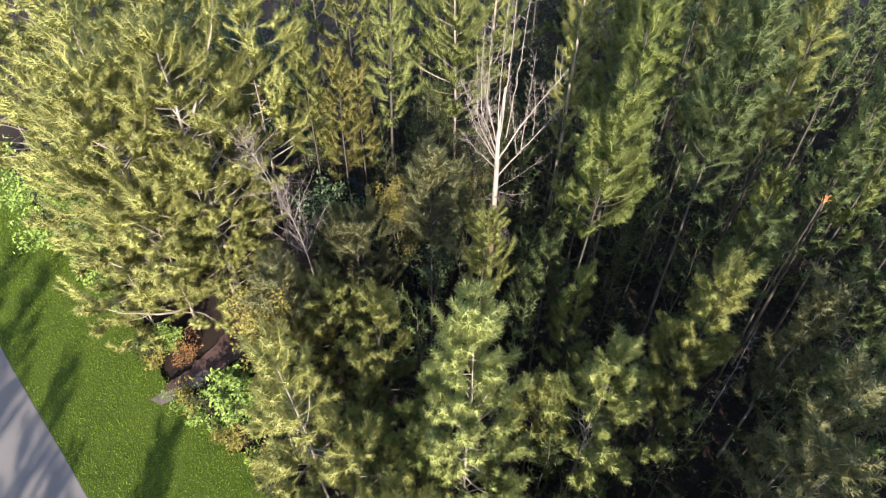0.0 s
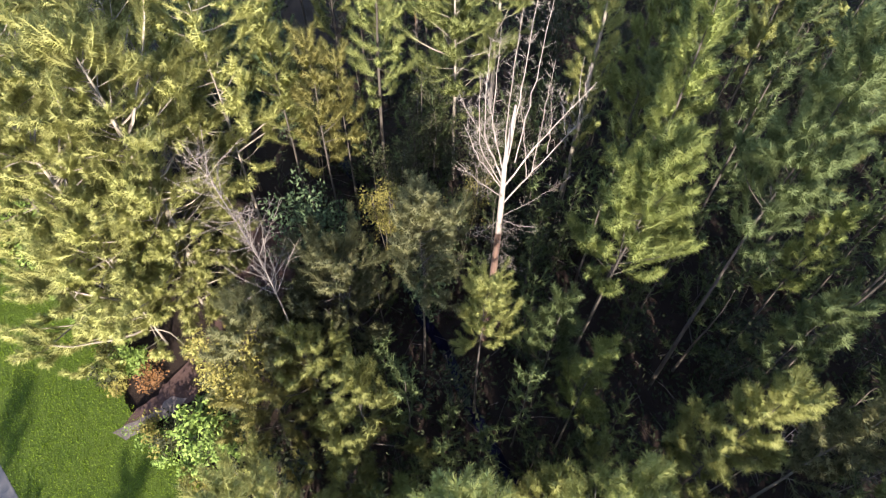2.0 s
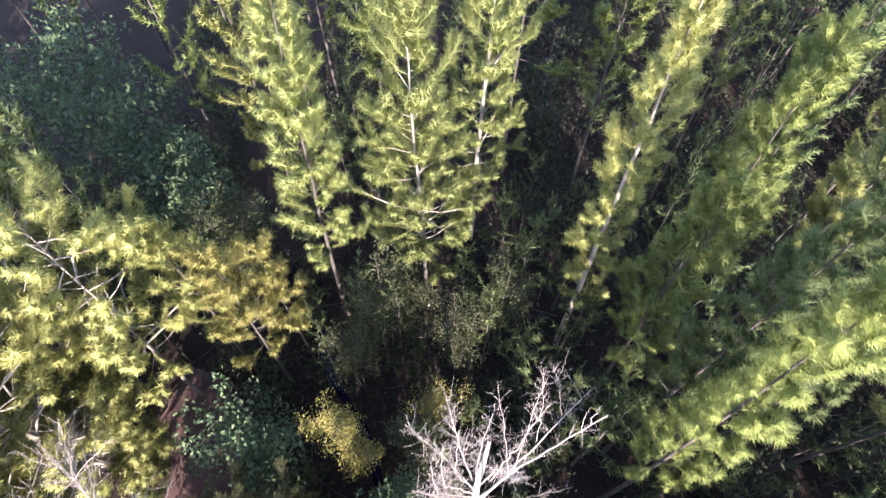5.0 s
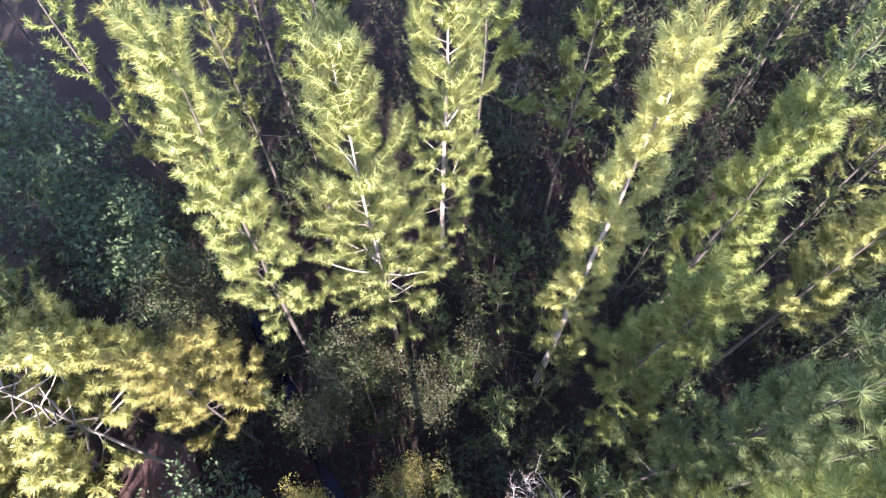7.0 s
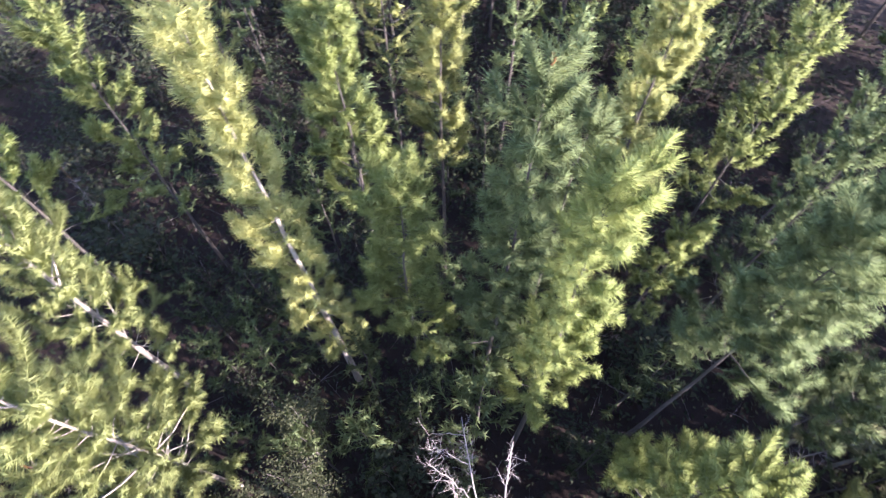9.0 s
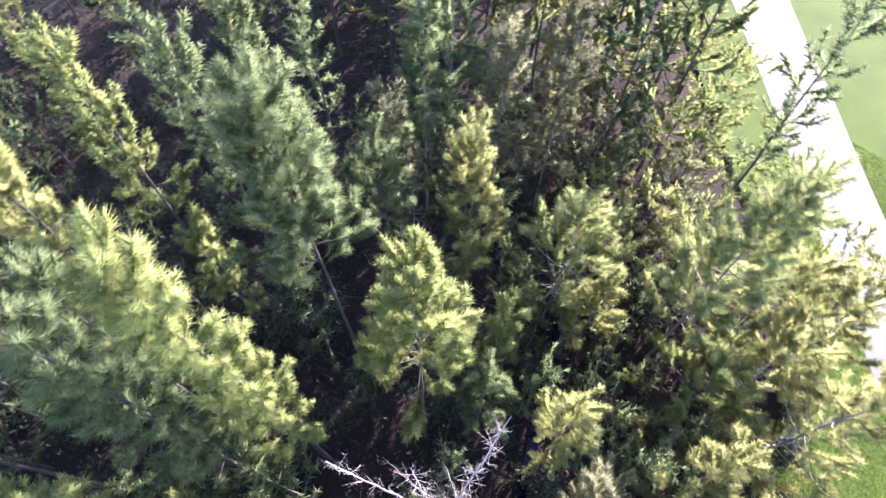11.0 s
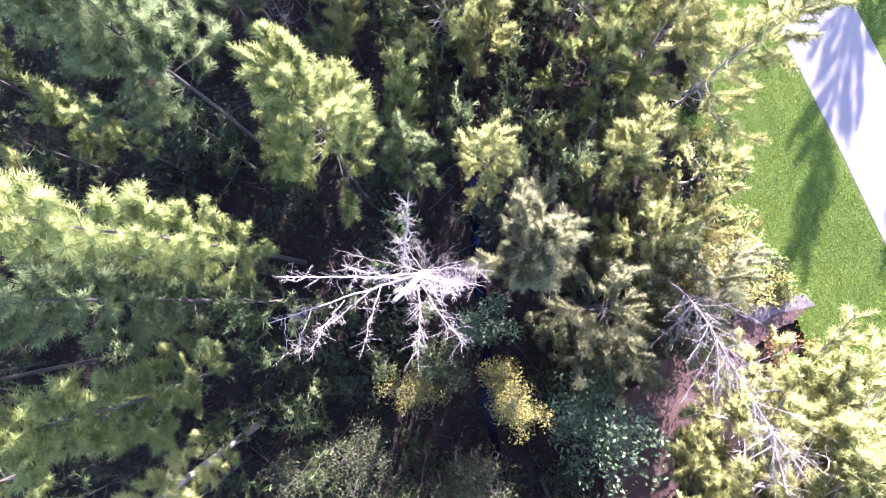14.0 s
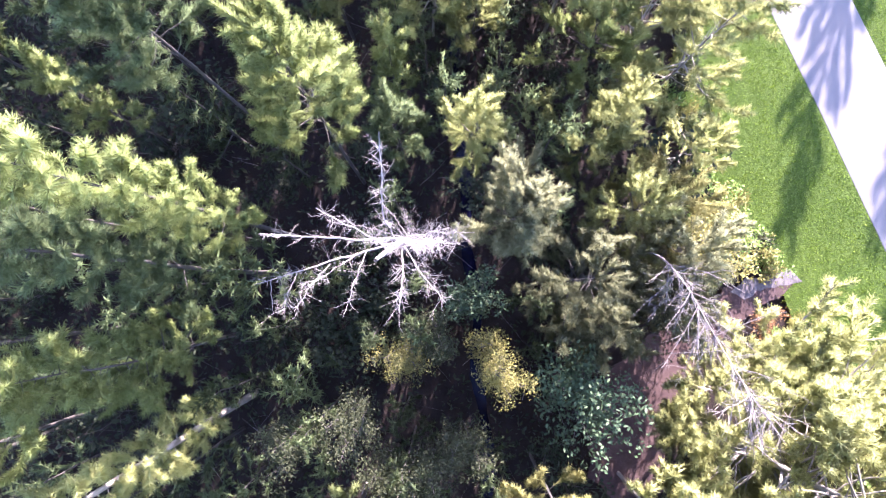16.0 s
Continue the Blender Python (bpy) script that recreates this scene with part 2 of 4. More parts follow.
def leaves(centres, per, radius, size, rng, flat=0.6):
    """Diamond leaves scattered in clumps; verts and quads."""
    c = np.repeat(np.asarray(centres, float), per, axis=0)
    n = len(c)
    off = unit(rng.normal(size=(n, 3))) * (rng.random((n, 1)) ** 0.4) * radius
    c = c + off * [1, 1, 0.75]
    d = unit(rng.normal(size=(n, 3)) + unit(off) * 0.7 + [0, 0, -0.1])
    nrm = unit(rng.normal(size=(n, 3)) * (1 - flat) + [0, -0.25, flat])
    w = unit(np.cross(d, nrm))
    s = size * rng.uniform(0.6, 1.25, (n, 1))
    v = np.stack([c - d * s * 0.5, c + w * s * 0.22, c + d * s * 0.5, c - w * s * 0.22], 1).reshape(-1, 3)
    return v, np.arange(len(v)).reshape(-1, 4)


def trunk_path(h, lean, rng, n=12, wob=0.05):
    z = np.linspace(-0.15, h, n)
    u = np.clip(z / h, 0, 1)
    x = lean[0] * u ** 1.2 + np.cumsum(rng.normal(0, wob, n)) * u
    y = lean[1] * u ** 1.2 + np.cumsum(rng.normal(0, wob, n)) * u
    x, y = x - (x[-1] - lean[0]) * u, y - (y[-1] - lean[1]) * u
    return np.stack([x, y, z], 1)


def along(path, z):
    return np.array([np.interp(z, path[:, 2], path[:, i]) for i in range(3)])


def casuarina(x, y, h, r, zb, label, lean=(0, 0), mat=GREEN, wood=BARK, shape="column", dens=0.95, seed=1, needle=0.28, width=0.0135, plume=0.02, side_plumes=2.8,
              thick=0.0, up=0.4, rusty=False, group="forest casuarinas", limbs=0, arms=0.12, seg=0, name="casuarina_tree"):
    """A feathery casuarina: trunk, upswept branches and a crown of brush-like needle plumes."""
    rng = np.random.default_rng(seed)
    r = r * 0.8 if shape == "column" else r
    wood = BARK_PALE if mat == OLIVE_PALE else wood
    tree = tagged(new(name), label, "tree", group)
    tree.location = (x, y, 0)
    path = trunk_path(h, lean, rng)
    r0 = thick or 0.018 + 0.0045 * h
    rad = r0 * (1 - 0.93 * np.clip(path[:, 2] / h, 0, 1) ** 0.9)
    v, f = tubes([(path, rad)], 8)
    mesh_object("trunk", v, f, wood, tree, smooth=True)
    crown = h - zb
    n = limbs or int(crown * (5.6 if shape == "column" else 5.4))
    wood_paths, twigs = [], []
    az = rng.random() * 6.28
    for i in range(n):
        u = (i + rng.random()) / n
        az += 2.4 + rng.normal(0, 0.4)
        if shape == "column" and rng.random() < 0.55 * (1 - u / 0.45):
            continue
        if shape == "column":
            prof = (0.7 + 0.3 * min(1, u / 0.2)) * (1.3 - 0.85 * u)
        elif shape == "cone":
            prof = (0.65 + 0.35 * min(1, u / 0.15)) * (1 - 0.84 * u ** 1.15)
        else:
            prof = math.sqrt(max(0.06, 1 - (u * 1.02) ** 2.6)) * (0.8 + 0.2 * min(1, u / 0.25))
        lobe = noise.noise(Vector((1.3 * math.cos(az) + seed, 1.3 * math.sin(az), 0.55 * (zb + crown * u))))
        if lobe < -0.45 and u < 0.85:
            continue
        length = max(0.35, r * prof * (1.02 + 0.8 * lobe) * rng.uniform(0.75, 1.15))
        curl = 0.55 if shape != "round" else 0.2
        arm = u < 0.75 and rng.random() < arms
        if arm:
            length, curl = length * 1.55, 1.25
        el = up * (0.35 + 1.15 * u) + rng.normal(0, 0.16)
        d = np.array([math.cos(az) * math.cos(el), math.sin(az) * math.cos(el), math.sin(el)])
        p0 = along(path, zb + crown * u * 0.97)
        m = seg or (5 if length < 2 else 7)
        lp = bent(p0, d, length, m, (0, 0, curl), rng, 0.1)
        wood_paths.append((lp, max(0.010, 0.013 * length) * np.linspace(1, 0.25, m + 1)))
        bare = 0.3 if length < 1.6 else 0.45
        twigs.append(lp[int(bare * m):])
        k = int(1 + length * (0.8 if arm else side_plumes) + rng.random())
        for _ in range(k):
            w = (bare + 0.05 + (0.95 - bare) * rng.random() ** 0.7) * (m - 0.01)
            j = int(w)
            q = lp[j] + (lp[j + 1] - lp[j]) * (w - j)
            t = unit(lp[j + 1] - lp[j])
            side = unit(np.cross(t, [0, 0, 1.0])) * rng.choice([-1, 1])
            dd = unit(t * rng.uniform(0.7, 1.1) + side * rng.uniform(0.15, 0.7) + rng.normal(0, 0.17, 3) + [0, 0, 0.2])
            tl = rng.uniform(0.45, 0.85) * (0.8 + 0.2 * min(r, 3.2)) * (1.1 - 0.3 * w / m)
            twigs.append(bent(q, dd, tl, 3, (0, 0, 0.6), rng, 0.08))
    top = along(path, h)
    twigs.append(np.array([along(path, h - q) for q in (1.0, 0.65, 0.3, -0.05)]))
    v, f = tubes(wood_paths, 3)
    tagged(mesh_object("branch_work", v, f, wood, tree, smooth=True), kind="stuff")
    v, f, nn = plumes(twigs, plume, 200 * dens, needle, 1.5 * width, rng)
    mesh_object("crown", v, f, mat, tree, smooth=True, normals=nn)
    if rusty:
        tips = [bent(top - [0, 0, 0.15], (rng.normal(0, 0.3), rng.normal(0, 0.3), 1), rng.uniform(0.15, 0.3), 3, (0, 0, 0.2), rng) for _ in range(3)]
        v, f, nn = plumes(tips, 0.01, 240, 0.05, 0.006, rng)
        mesh_object("growing_tip", v, f, LEAF_RUST, tree, "rust-brown fresh growing tip", True, nn)
    return tree


def broadleaf(x, y, h, r, label, mat=LEAF_DARK, seed=1, size=0.16, clumps=60, per=26, stems=4, low=0.25, name="shrub", category="shrub", lean=(0, 0), z=0.0, tall=1.0):
    """A leafy shrub or small tree: forked stems and a crown of leaf clumps with gaps."""
    rng = np.random.default_rng(seed)
    tree = tagged(new(name), label, category)
    tree.location = (x, y, z)
    paths, centres = [], []
    for i in range(stems):
        a = i * 6.28 / stems + rng.normal(0, 0.4)
        top = np.array([lean[0] + math.cos(a) * r * 0.5, lean[1] + math.sin(a) * r * 0.5, h * rng.uniform(0.7, 0.92)])
        u = np.linspace(0, 1, 6)[:, None]
        p = u * top + np.array([math.cos(a), math.sin(a), 0]) * 0.05 + np.c_[rng.normal(0, 0.05, (6, 2)), np.zeros(6)] * u
        p[:, 2] = np.linspace(-0.1, top[2], 6)
        paths.append((p, (0.008 + 0.0045 * h) * np.linspace(1, 0.25, 6)))
        for _ in range(clumps // stems):
            w = rng.uniform(low, 1)
            q = np.array([np.interp(w, np.linspace(0, 1, 6), p[:, k]) for k in range(3)])
            d = unit(rng.normal(size=3) + [0, 0, 0.45])
            wide = math.sqrt(max(0.05, 1 - ((w - 0.55) / 0.6) ** 2))
            e = q + d * r * rng.uniform(0.3, 0.85) * wide * [1, 1, tall]
            e[2] = max(e[2], 0.15)
            paths.append((np.linspace(q, e, 3), np.array([0.009, 0.006, 0.003]) * (0.6 + 0.15 * h / 3)))
            centres.append(e)
    v, f = tubes(paths, 3)
    mesh_object("stem_work", v, f, BARK, tree, smooth=True)
    v, f = leaves(centres, per, 0.2 * r + 0.16, size, rng)
    mesh_object("crown", v, f, mat, tree)
    return tree


# ---- the ground ----
def sheet(name, outline, z, mat, label, cuts=0, parent=None):
    bm = bmesh.new()
    f = bm.faces.new([bm.verts.new((x, y, z)) for x, y in outline])
    bm.normal_update()
    if f.normal.z < 0:
        f.normal_flip()
    bmesh.ops.triangulate(bm, faces=bm.faces[:])
    for _ in range(cuts):
        bmesh.ops.subdivide_edges(bm, edges=bm.edges[:], cuts=1, use_grid_fill=True)
    me = bpy.data.meshes.new(name)
    bm.to_mesh(me)
    bm.free()
    me.materials.append(mat)
    ob = new(name, me)
    ob.parent = parent
    return tagged(ob, label, kind="structure")


def ragged(outline, step, amount, seed, closed=True):
    """The outline with extra points between its corners, a little uneven."""
    rng = np.random.default_rng(seed)
    pts = []
    for (ax, ay), (bx, by) in zip(outline, outline[1:] + outline[:1] if closed else outline[1:]):
        n = max(1, min(40, int(math.hypot(bx - ax, by - ay) / step)))
        for k in range(n):
            e = amount if k else 0.4 * amount
            pts.append((ax + (bx - ax) * k / n + rng.uniform(-e, e), ay + (by - ay) * k / n + rng.uniform(-e, e)))
    return pts if closed else pts + [outline[-1]]


N = 90
gx, gy = np.meshgrid(np.linspace(-1, 1, N), np.linspace(-1, 1, N))
gx, gy = np.sign(gx) * (22 * np.abs(gx) + 378 * np.abs(gx) ** 5), 20 + np.sign(gy) * (25 * np.abs(gy) + 375 * np.abs(gy) ** 5)
gz = np.array([[noise.noise(Vector((0.35 * a, 0.35 * b, 0))) * 0.16 for a, b in zip(ra, rb)] for ra, rb in zip(gx, gy)]) - 0.16
i, j = np.meshgrid(np.arange(N - 1), np.arange(N - 1))
q = (j * N + i).ravel()
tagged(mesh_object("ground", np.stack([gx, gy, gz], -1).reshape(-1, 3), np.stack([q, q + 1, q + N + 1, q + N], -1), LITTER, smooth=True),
       "brown forest floor with fallen needles, darkened for shade", kind="structure")

EDGE = [(61, -60), (23, -22), (6.8, -6), (-1.0, 1.5), (-4.0, 4.2), (-5.6, 9.6), (-7.6, 11.8), (-10.4, 13.9), (-12.4, 15.6), (-14.5, 18.4), (-20.5, 24.2), (-40, 44), (-120, 125)]
sheet("lawn", EDGE[:3] + ragged(EDGE[3:11], 0.35, 0.13, 6, False) + EDGE[11:] + [(-300, 125), (-300, -60)], 0.0, LAWN, "mown green lawn beside the paved path")
EX, EY, DX, DY = -9.35, 5.78, -0.7009, 0.7133      # the path's edge towards the trees and its direction
NX, NY = -DY, DX                                   # away from the trees
W_ROAD = 3.4


def on_road(s, w, z):
    return (EX + DX * s + NX * w, EY + DY * s + NY * w, z)


bm = bmesh.new()
rows = []
for k in range(-24, 41):
    wob = 0.03 * math.sin(1.7 * k) + 0.02 * math.sin(0.6 * k)
    rows.append([bm.verts.new(on_road(k * 3.0, w, z)) for w, z in ((wob, -0.1), (wob, 0.012), (wob + 0.04, 0.02), (1.7, 0.05), (W_ROAD - 0.04 + wob, 0.02), (W_ROAD + wob, 0.012), (W_ROAD + wob, -0.1))])
for ra, rb in zip(rows, rows[1:]):
    for c in range(6):
        bm.faces.new((ra[c], rb[c], rb[c + 1], ra[c + 1]))
bmesh.ops.recalc_face_normals(bm, faces=bm.faces[:])
me = bpy.data.meshes.new("paved_path")
bm.to_mesh(me)
bm.free()
me.materials.append(CONCRETE)
tagged(new("paved_path", me), "pale concrete footpath with tree shadows across it", kind="structure")
sheet("dirt_patch", ragged([(-12.9, 14.8), (-12.2, 14.5), (-11.3, 15.3), (-10.2, 16.1), (-9.0, 17.6), (-7.7, 19.2), (-6.9, 20.8), (-6.6, 22.5), (-7.4, 25.5), (-9.4, 26.2), (-10.0, 24.0), (-9.9, 21.5), (-10.0, 19.4), (-10.9, 17.6), (-12.0, 16.0)], 0.3, 0.14, 7),
      0.012, DIRT, "bare reddish dirt track leading into the trees")

SAND = ground_material("pale_sand", [(0.3, (0.05, 0.042, 0.046)), (0.7, (0.12, 0.106, 0.112))], [(0.3, (0.045, 0.036, 0.038)), (0.7, (0.125, 0.112, 0.118))], 12.0, 1.6, 0.02)
sheet("sand_patch", ragged([(-12.95, 14.75), (-12.3, 14.5), (-11.4, 15.1), (-10.6, 15.7), (-10.3, 16.3), (-10.9, 16.4), (-11.7, 15.6), (-12.4, 15.2)], 0.22, 0.1, 8),
      0.02, SAND, "pale worn sand where the dirt track meets the lawn")

# a straight drainage ditch with still water under the trees
WATER, wt, wp = material("dark_still_water")
wp.inputs["Base Color"].default_value = (0.002, 0.002, 0.008, 1)
wp.inputs["Roughness"].default_value = 0.08
wp.inputs["Specular IOR Level"].default_value = 0.07
bumped(wt, wp, noise_tex(wt, 5.0, 2.0), 0.15, 0.02)
ditch = [(6.4 - 0.52 * s + 0.12 * math.sin(1.3 * s), 6.2 + 1.08 * s) for s in range(24)]
sheet("ditch_water", [(a - 0.26 - 0.1 * math.sin(2.1 * k), b) for k, (a, b) in enumerate(ditch)] + [(a + 0.26 + 0.1 * math.sin(1.7 * k), b) for k, (a, b) in reversed(list(enumerate(ditch)))],
      0.004, WATER, "narrow ditch of dark still water reflecting the sky")

# ---- the trees ----
COLUMN = "tall slender green casuarina with upswept feathery plumes"
casuarina(6.5, 27.2, 18.9, 0.85, 4.2, "tall slender casuarina with pale trunk, sunlit brush-like plumes", (0.1, 0.5), OLIVE_PALE, BARK_PALE, thick=0.15, rusty=True, seed=11, limbs=105, needle=0.27, width=0.0098, dens=1.2, side_plumes=3.2, arms=0.22)
casuarina(0.9, 29.0, 17.6, 1.9, 5.0, "full bright green casuarina with layered feathery branches", (-0.2, 0), GREEN_PALE, BARK_PALE, "cone", seed=12, limbs=105, needle=0.27, width=0.0098, dens=1.2, side_plumes=3.2)
casuarina(-2.7, 28.6, 18.2, 1.2, 5.5, "tall green casuarina with a leaning crown in the sun", (0.6, 0.4), GREEN_PALE, seed=13, limbs=90, needle=0.27, width=0.0098, dens=1.2, side_plumes=3.2)
casuarina(2.9, 32.5, 17.5, 1.75, 4.5, "tall green casuarina with a forked pale trunk", (0.3, 0), GREEN_PALE, BARK_PALE, thick=0.13, seed=14, limbs=95, needle=0.27, width=0.0098, dens=1.2, side_plumes=3.2)
casuarina(8.0, 25.2, 14.6, 1.35, 4.5, "smaller green casuarina between taller trees", (0, 0), GREEN, seed=15, limbs=75, needle=0.27, width=0.0098, dens=1.2, side_plumes=3.2)
casuarina(7.85, 22.5, 19.2, 0.85, 5.5, "tall blue-green casuarina with a rust-coloured tip", (0, -0.1), BLUE_GREEN, rusty=True, seed=16, limbs=100, needle=0.27, width=0.0098, dens=1.2, side_plumes=3.2, arms=0.08)
casuarina(7.4, 20.7, 18.5, 1.0, 6.5, "sunlit green casuarina with dense plumes", (0, 0.3), GREEN, seed=17, limbs=90, needle=0.27, width=0.0098, dens=1.2, side_plumes=3.2, arms=0.08)
casuarina(9.4, 17.2, 17.0, 1.35, 10.0, "tall blue-green casuarina with drooping lower plumes", (0.1, 0.2), BLUE_GREEN, seed=18, limbs=90, needle=0.27, width=0.0098, dens=1.2, side_plumes=3.2)
casuarina(5.6, 17.5, 14.2, 1.75, 8.2, "broad bright green casuarina with bushy plumes", (0.4, -0.5), GREEN, shape="cone", seed=19, limbs=62, needle=0.27, width=0.0098, dens=1.2, side_plumes=3.2)
casuarina(10.8, 22.2, 15.5, 0.85, 5.0, COLUMN, mat=BLUE_GREEN, seed=20, dens=1.0, width=0.014)
casuarina(10.2, 14.2, 11.5, 1.2, 7.5, "blue-green casuarina in half shade with upturned tips", mat=BLUE_GREEN, seed=21, dens=1.0, width=0.014)
casuarina(8.3, 11.9, 11.5, 1.25, 3.0, "slim olive casuarina with a pointed sunlit top", (0.2, 0.1), OLIVE, seed=23, limbs=75, needle=0.27, width=0.0098, dens=1.2, side_plumes=3.2)
for k, (x, y, h, r) in enumerate([(10.2, 8.2, 11.6, 1.4), (12.6, 9.8, 12.4, 1.4), (9.0, 6.2, 11.6, 1.3), (13.8, 7.0, 12.6, 1.4), (11.8, 12.2, 10.6, 1.2)]):
    casuarina(x, y, h, r, 3.0, "grey-green casuarina with a half-lit crown and pale trunk", mat=(GREY, BLUE_GREEN)[k % 2], wood=BARK_PALE, seed=310 + k, limbs=58, dens=0.5, width=0.021, needle=0.29)
casuarina(5.0, 14.4, 8.9, 0.8, 3.0, "small shaded green casuarina sapling", mat=GREEN, shape="cone", seed=24)
casuarina(4.2, 16.2, 8.6, 1.1, 3.0, "small shaded green casuarina sapling", mat=BLUE_GREEN, shape="cone", seed=44)
casuarina(5.2, 10.5, 9.4, 2.2, 2.5, "bushy green casuarina with a pale straight trunk", mat=GREEN_PALE, wood=BARK_PALE, shape="cone", seed=25, dens=1.0, width=0.011, limbs=60)
casuarina(3.4, 11.0, 7.4, 1.3, 2.5, "small olive casuarina in half shade", mat=OLIVE, shape="cone", seed=26)
casuarina(0.8, 8.7, 13.6, 1.9, 4.0, "bright green casuarina with several pale stems", (0, 0.2), GREEN_PALE, BARK_PALE, "cone", seed=27, limbs=90, needle=0.27, width=0.011, dens=1.1, side_plumes=3.2)
casuarina(-2.2, 13.6, 8.4, 1.5, 2.0, "small olive casuarina with sparse plumes", mat=OLIVE, shape="cone", seed=28)
casuarina(-2.7, 12.3, 6.7, 1.4, 1.5, "small olive casuarina with sparse plumes", mat=OLIVE, shape="cone", seed=29)
casuarina(-5.5, 14.6, 5.4, 1.7, 0.8, "bushy tan-green young casuarina", mat=TAN, shape="round", seed=30)
casuarina(-4.2, 10.0, 11.2, 2.0, 2.0, "tall sparse pale olive casuarina overhanging the lawn", (-0.2, -0.4), OLIVE_PALE, shape="cone", seed=41, limbs=58, dens=0.7, width=0.011, needle=0.28)
casuarina(-0.9, 10.3, 6.0, 1.6, 1.5, "low bushy green casuarina", (0, 0), GREEN, shape="round", seed=42)
casuarina(1.75, 15.8, 10.3, 1.15, 6.0, "small bright casuarina beside the dead tree", mat=OLIVE, shape="cone", seed=31, limbs=40, needle=0.2, width=0.0095, dens=1.3, side_plumes=3.2)
casuarina(-0.35, 17.8, 11.0, 1.5, 7.0, "grey-green round-headed casuarina with a thin trunk", mat=GREY, shape="round", up=0.8, seed=32, limbs=70, needle=0.22, width=0.0095, dens=1.1, side_plumes=3.2)
casuarina(-3.4, 18.4, 7.4, 1.9, 1.5, "grey-green bushy casuarina in shade", mat=GREY, shape="round", seed=43, limbs=48, needle=0.24, width=0.012, dens=0.9, side_plumes=3.0)
casuarina(-6.2, 16.4, 7.0, 1.7, 1.0, "grey-green sparse casuarina beside the dirt track", mat=GREY, shape="round", seed=301, limbs=52, needle=0.27, width=0.013, dens=0.8)
casuarina(-7.0, 18.0, 5.6, 1.3, 0.8, "small grey-green casuarina beside the dirt track", mat=GREY, shape="round", seed=302, limbs=40, needle=0.26, width=0.013, dens=0.8)
casuarina(-4.6, 19.6, 6.4, 1.5, 1.2, "shaded grey-green casuarina with feathery twigs", mat=GREY, shape="round", seed=303, limbs=44, needle=0.26, width=0.013, dens=0.8)
casuarina(-4.3, 15.6, 6.6, 1.5, 1.2, "small olive casuarina with feathery twigs", mat=OLIVE, shape="round", seed=304, limbs=44, needle=0.26, width=0.013, dens=0.8)
casuarina(-4.75, 25.4, 11.5, 1.3, 4.5, "casuarina with tan-yellow sunlit plumes", mat=TAN, shape="cone", seed=33)
casuarina(-3.95, 26.5, 9.9, 0.9, 4.0, "slim casuarina with tan-yellow sunlit plumes", mat=TAN, shape="cone", seed=34)
casuarina(-6.4, 26.0, 12.2, 1.5, 4.0, "olive casuarina at the forest edge", mat=OLIVE, seed=35)
casuarina(-8.5, 24.9, 14.0, 2.6, 4.5, "large olive casuarina with a dark leaning trunk", (0.2, 0.3), OLIVE_PALE, shape="round", dens=0.7, width=0.0135, needle=0.3, seed=36)
casuarina(-10.7, 21.8, 14.0, 3.5, 1.0, "large dense yellow-olive casuarina beside the lawn", mat=OLIVE_PALE, shape="round", seed=37, thick=0.2, dens=0.7, width=0.0135, needle=0.3, limbs=150)
casuarina(-13.4, 20.9, 13.0, 3.1, 0.8, "large dense yellow-olive casuarina beside the lawn", mat=OLIVE_PALE, shape="round", seed=38, thick=0.18, dens=0.7, width=0.0135, needle=0.3, limbs=140)
casuarina(-11.2, 25.0, 14.5, 3.0, 3.0, "large olive casuarina behind the forest edge", mat=OLIVE_PALE, shape="round", seed=39, dens=0.33, width=0.032, needle=0.3)
casuarina(-15.8, 25.4, 13.5, 3.0, 2.0, "large olive casuarina behind the forest edge", mat=OLIVE_PALE, shape="round", seed=40, dens=0.33, width=0.032, needle=0.3)
casuarina(-11.9, 18.9, 8.5, 2.9, 0.4, "dense yellow-olive casuarina at the lawn's edge", mat=OLIVE_PALE, shape="round", seed=45, dens=0.7, width=0.0135, needle=0.3)
casuarina(-10.3, 20.3, 9.5, 2.2, 0.8, "dense yellow-olive casuarina beside the dirt track", mat=OLIVE_PALE, shape="round", seed=46, dens=0.7, width=0.0135, needle=0.3)
casuarina(11.2, 29.3, 15.0, 1.35, 5.5, "tall green casuarina with a sunlit flank", mat=GREEN, seed=47, limbs=85, needle=0.27, width=0.0098, dens=1.2, side_plumes=3.2)
casuarina(12.6, 26.7, 16.5, 0.95, 8.0, COLUMN, mat=OLIVE, seed=48, limbs=75, needle=0.27, width=0.0098, dens=1.2, side_plumes=3.2)
casuarina(13.8, 21.6, 17.2, 0.95, 8.0, COLUMN, mat=OLIVE, seed=49, limbs=80, needle=0.27, width=0.0098, dens=1.2, side_plumes=3.2, arms=0.22)
casuarina(16.6, 18.6, 14.5, 1.1, 6.0, COLUMN, mat=GREEN, seed=80, dens=0.5, width=0.025, needle=0.26)
casuarina(7.9, 35.0, 15.5, 1.3, 6.0, COLUMN, mat=GREEN, seed=81, dens=0.5, width=0.025, needle=0.26)
casuarina(13.2, 18.9, 9.6, 1.1, 4.5, "small green casuarina among taller trees", mat=GREEN, shape="cone", seed=82)
casuarina(4.6, 36.5, 16.0, 1.4, 6.0, COLUMN, mat=GREEN, seed=83, dens=0.5, width=0.025, needle=0.26)
casuarina(-0.6, 35.0, 15.5, 1.5, 5.0, COLUMN, mat=GREEN, seed=84, dens=0.5, width=0.025, needle=0.26)
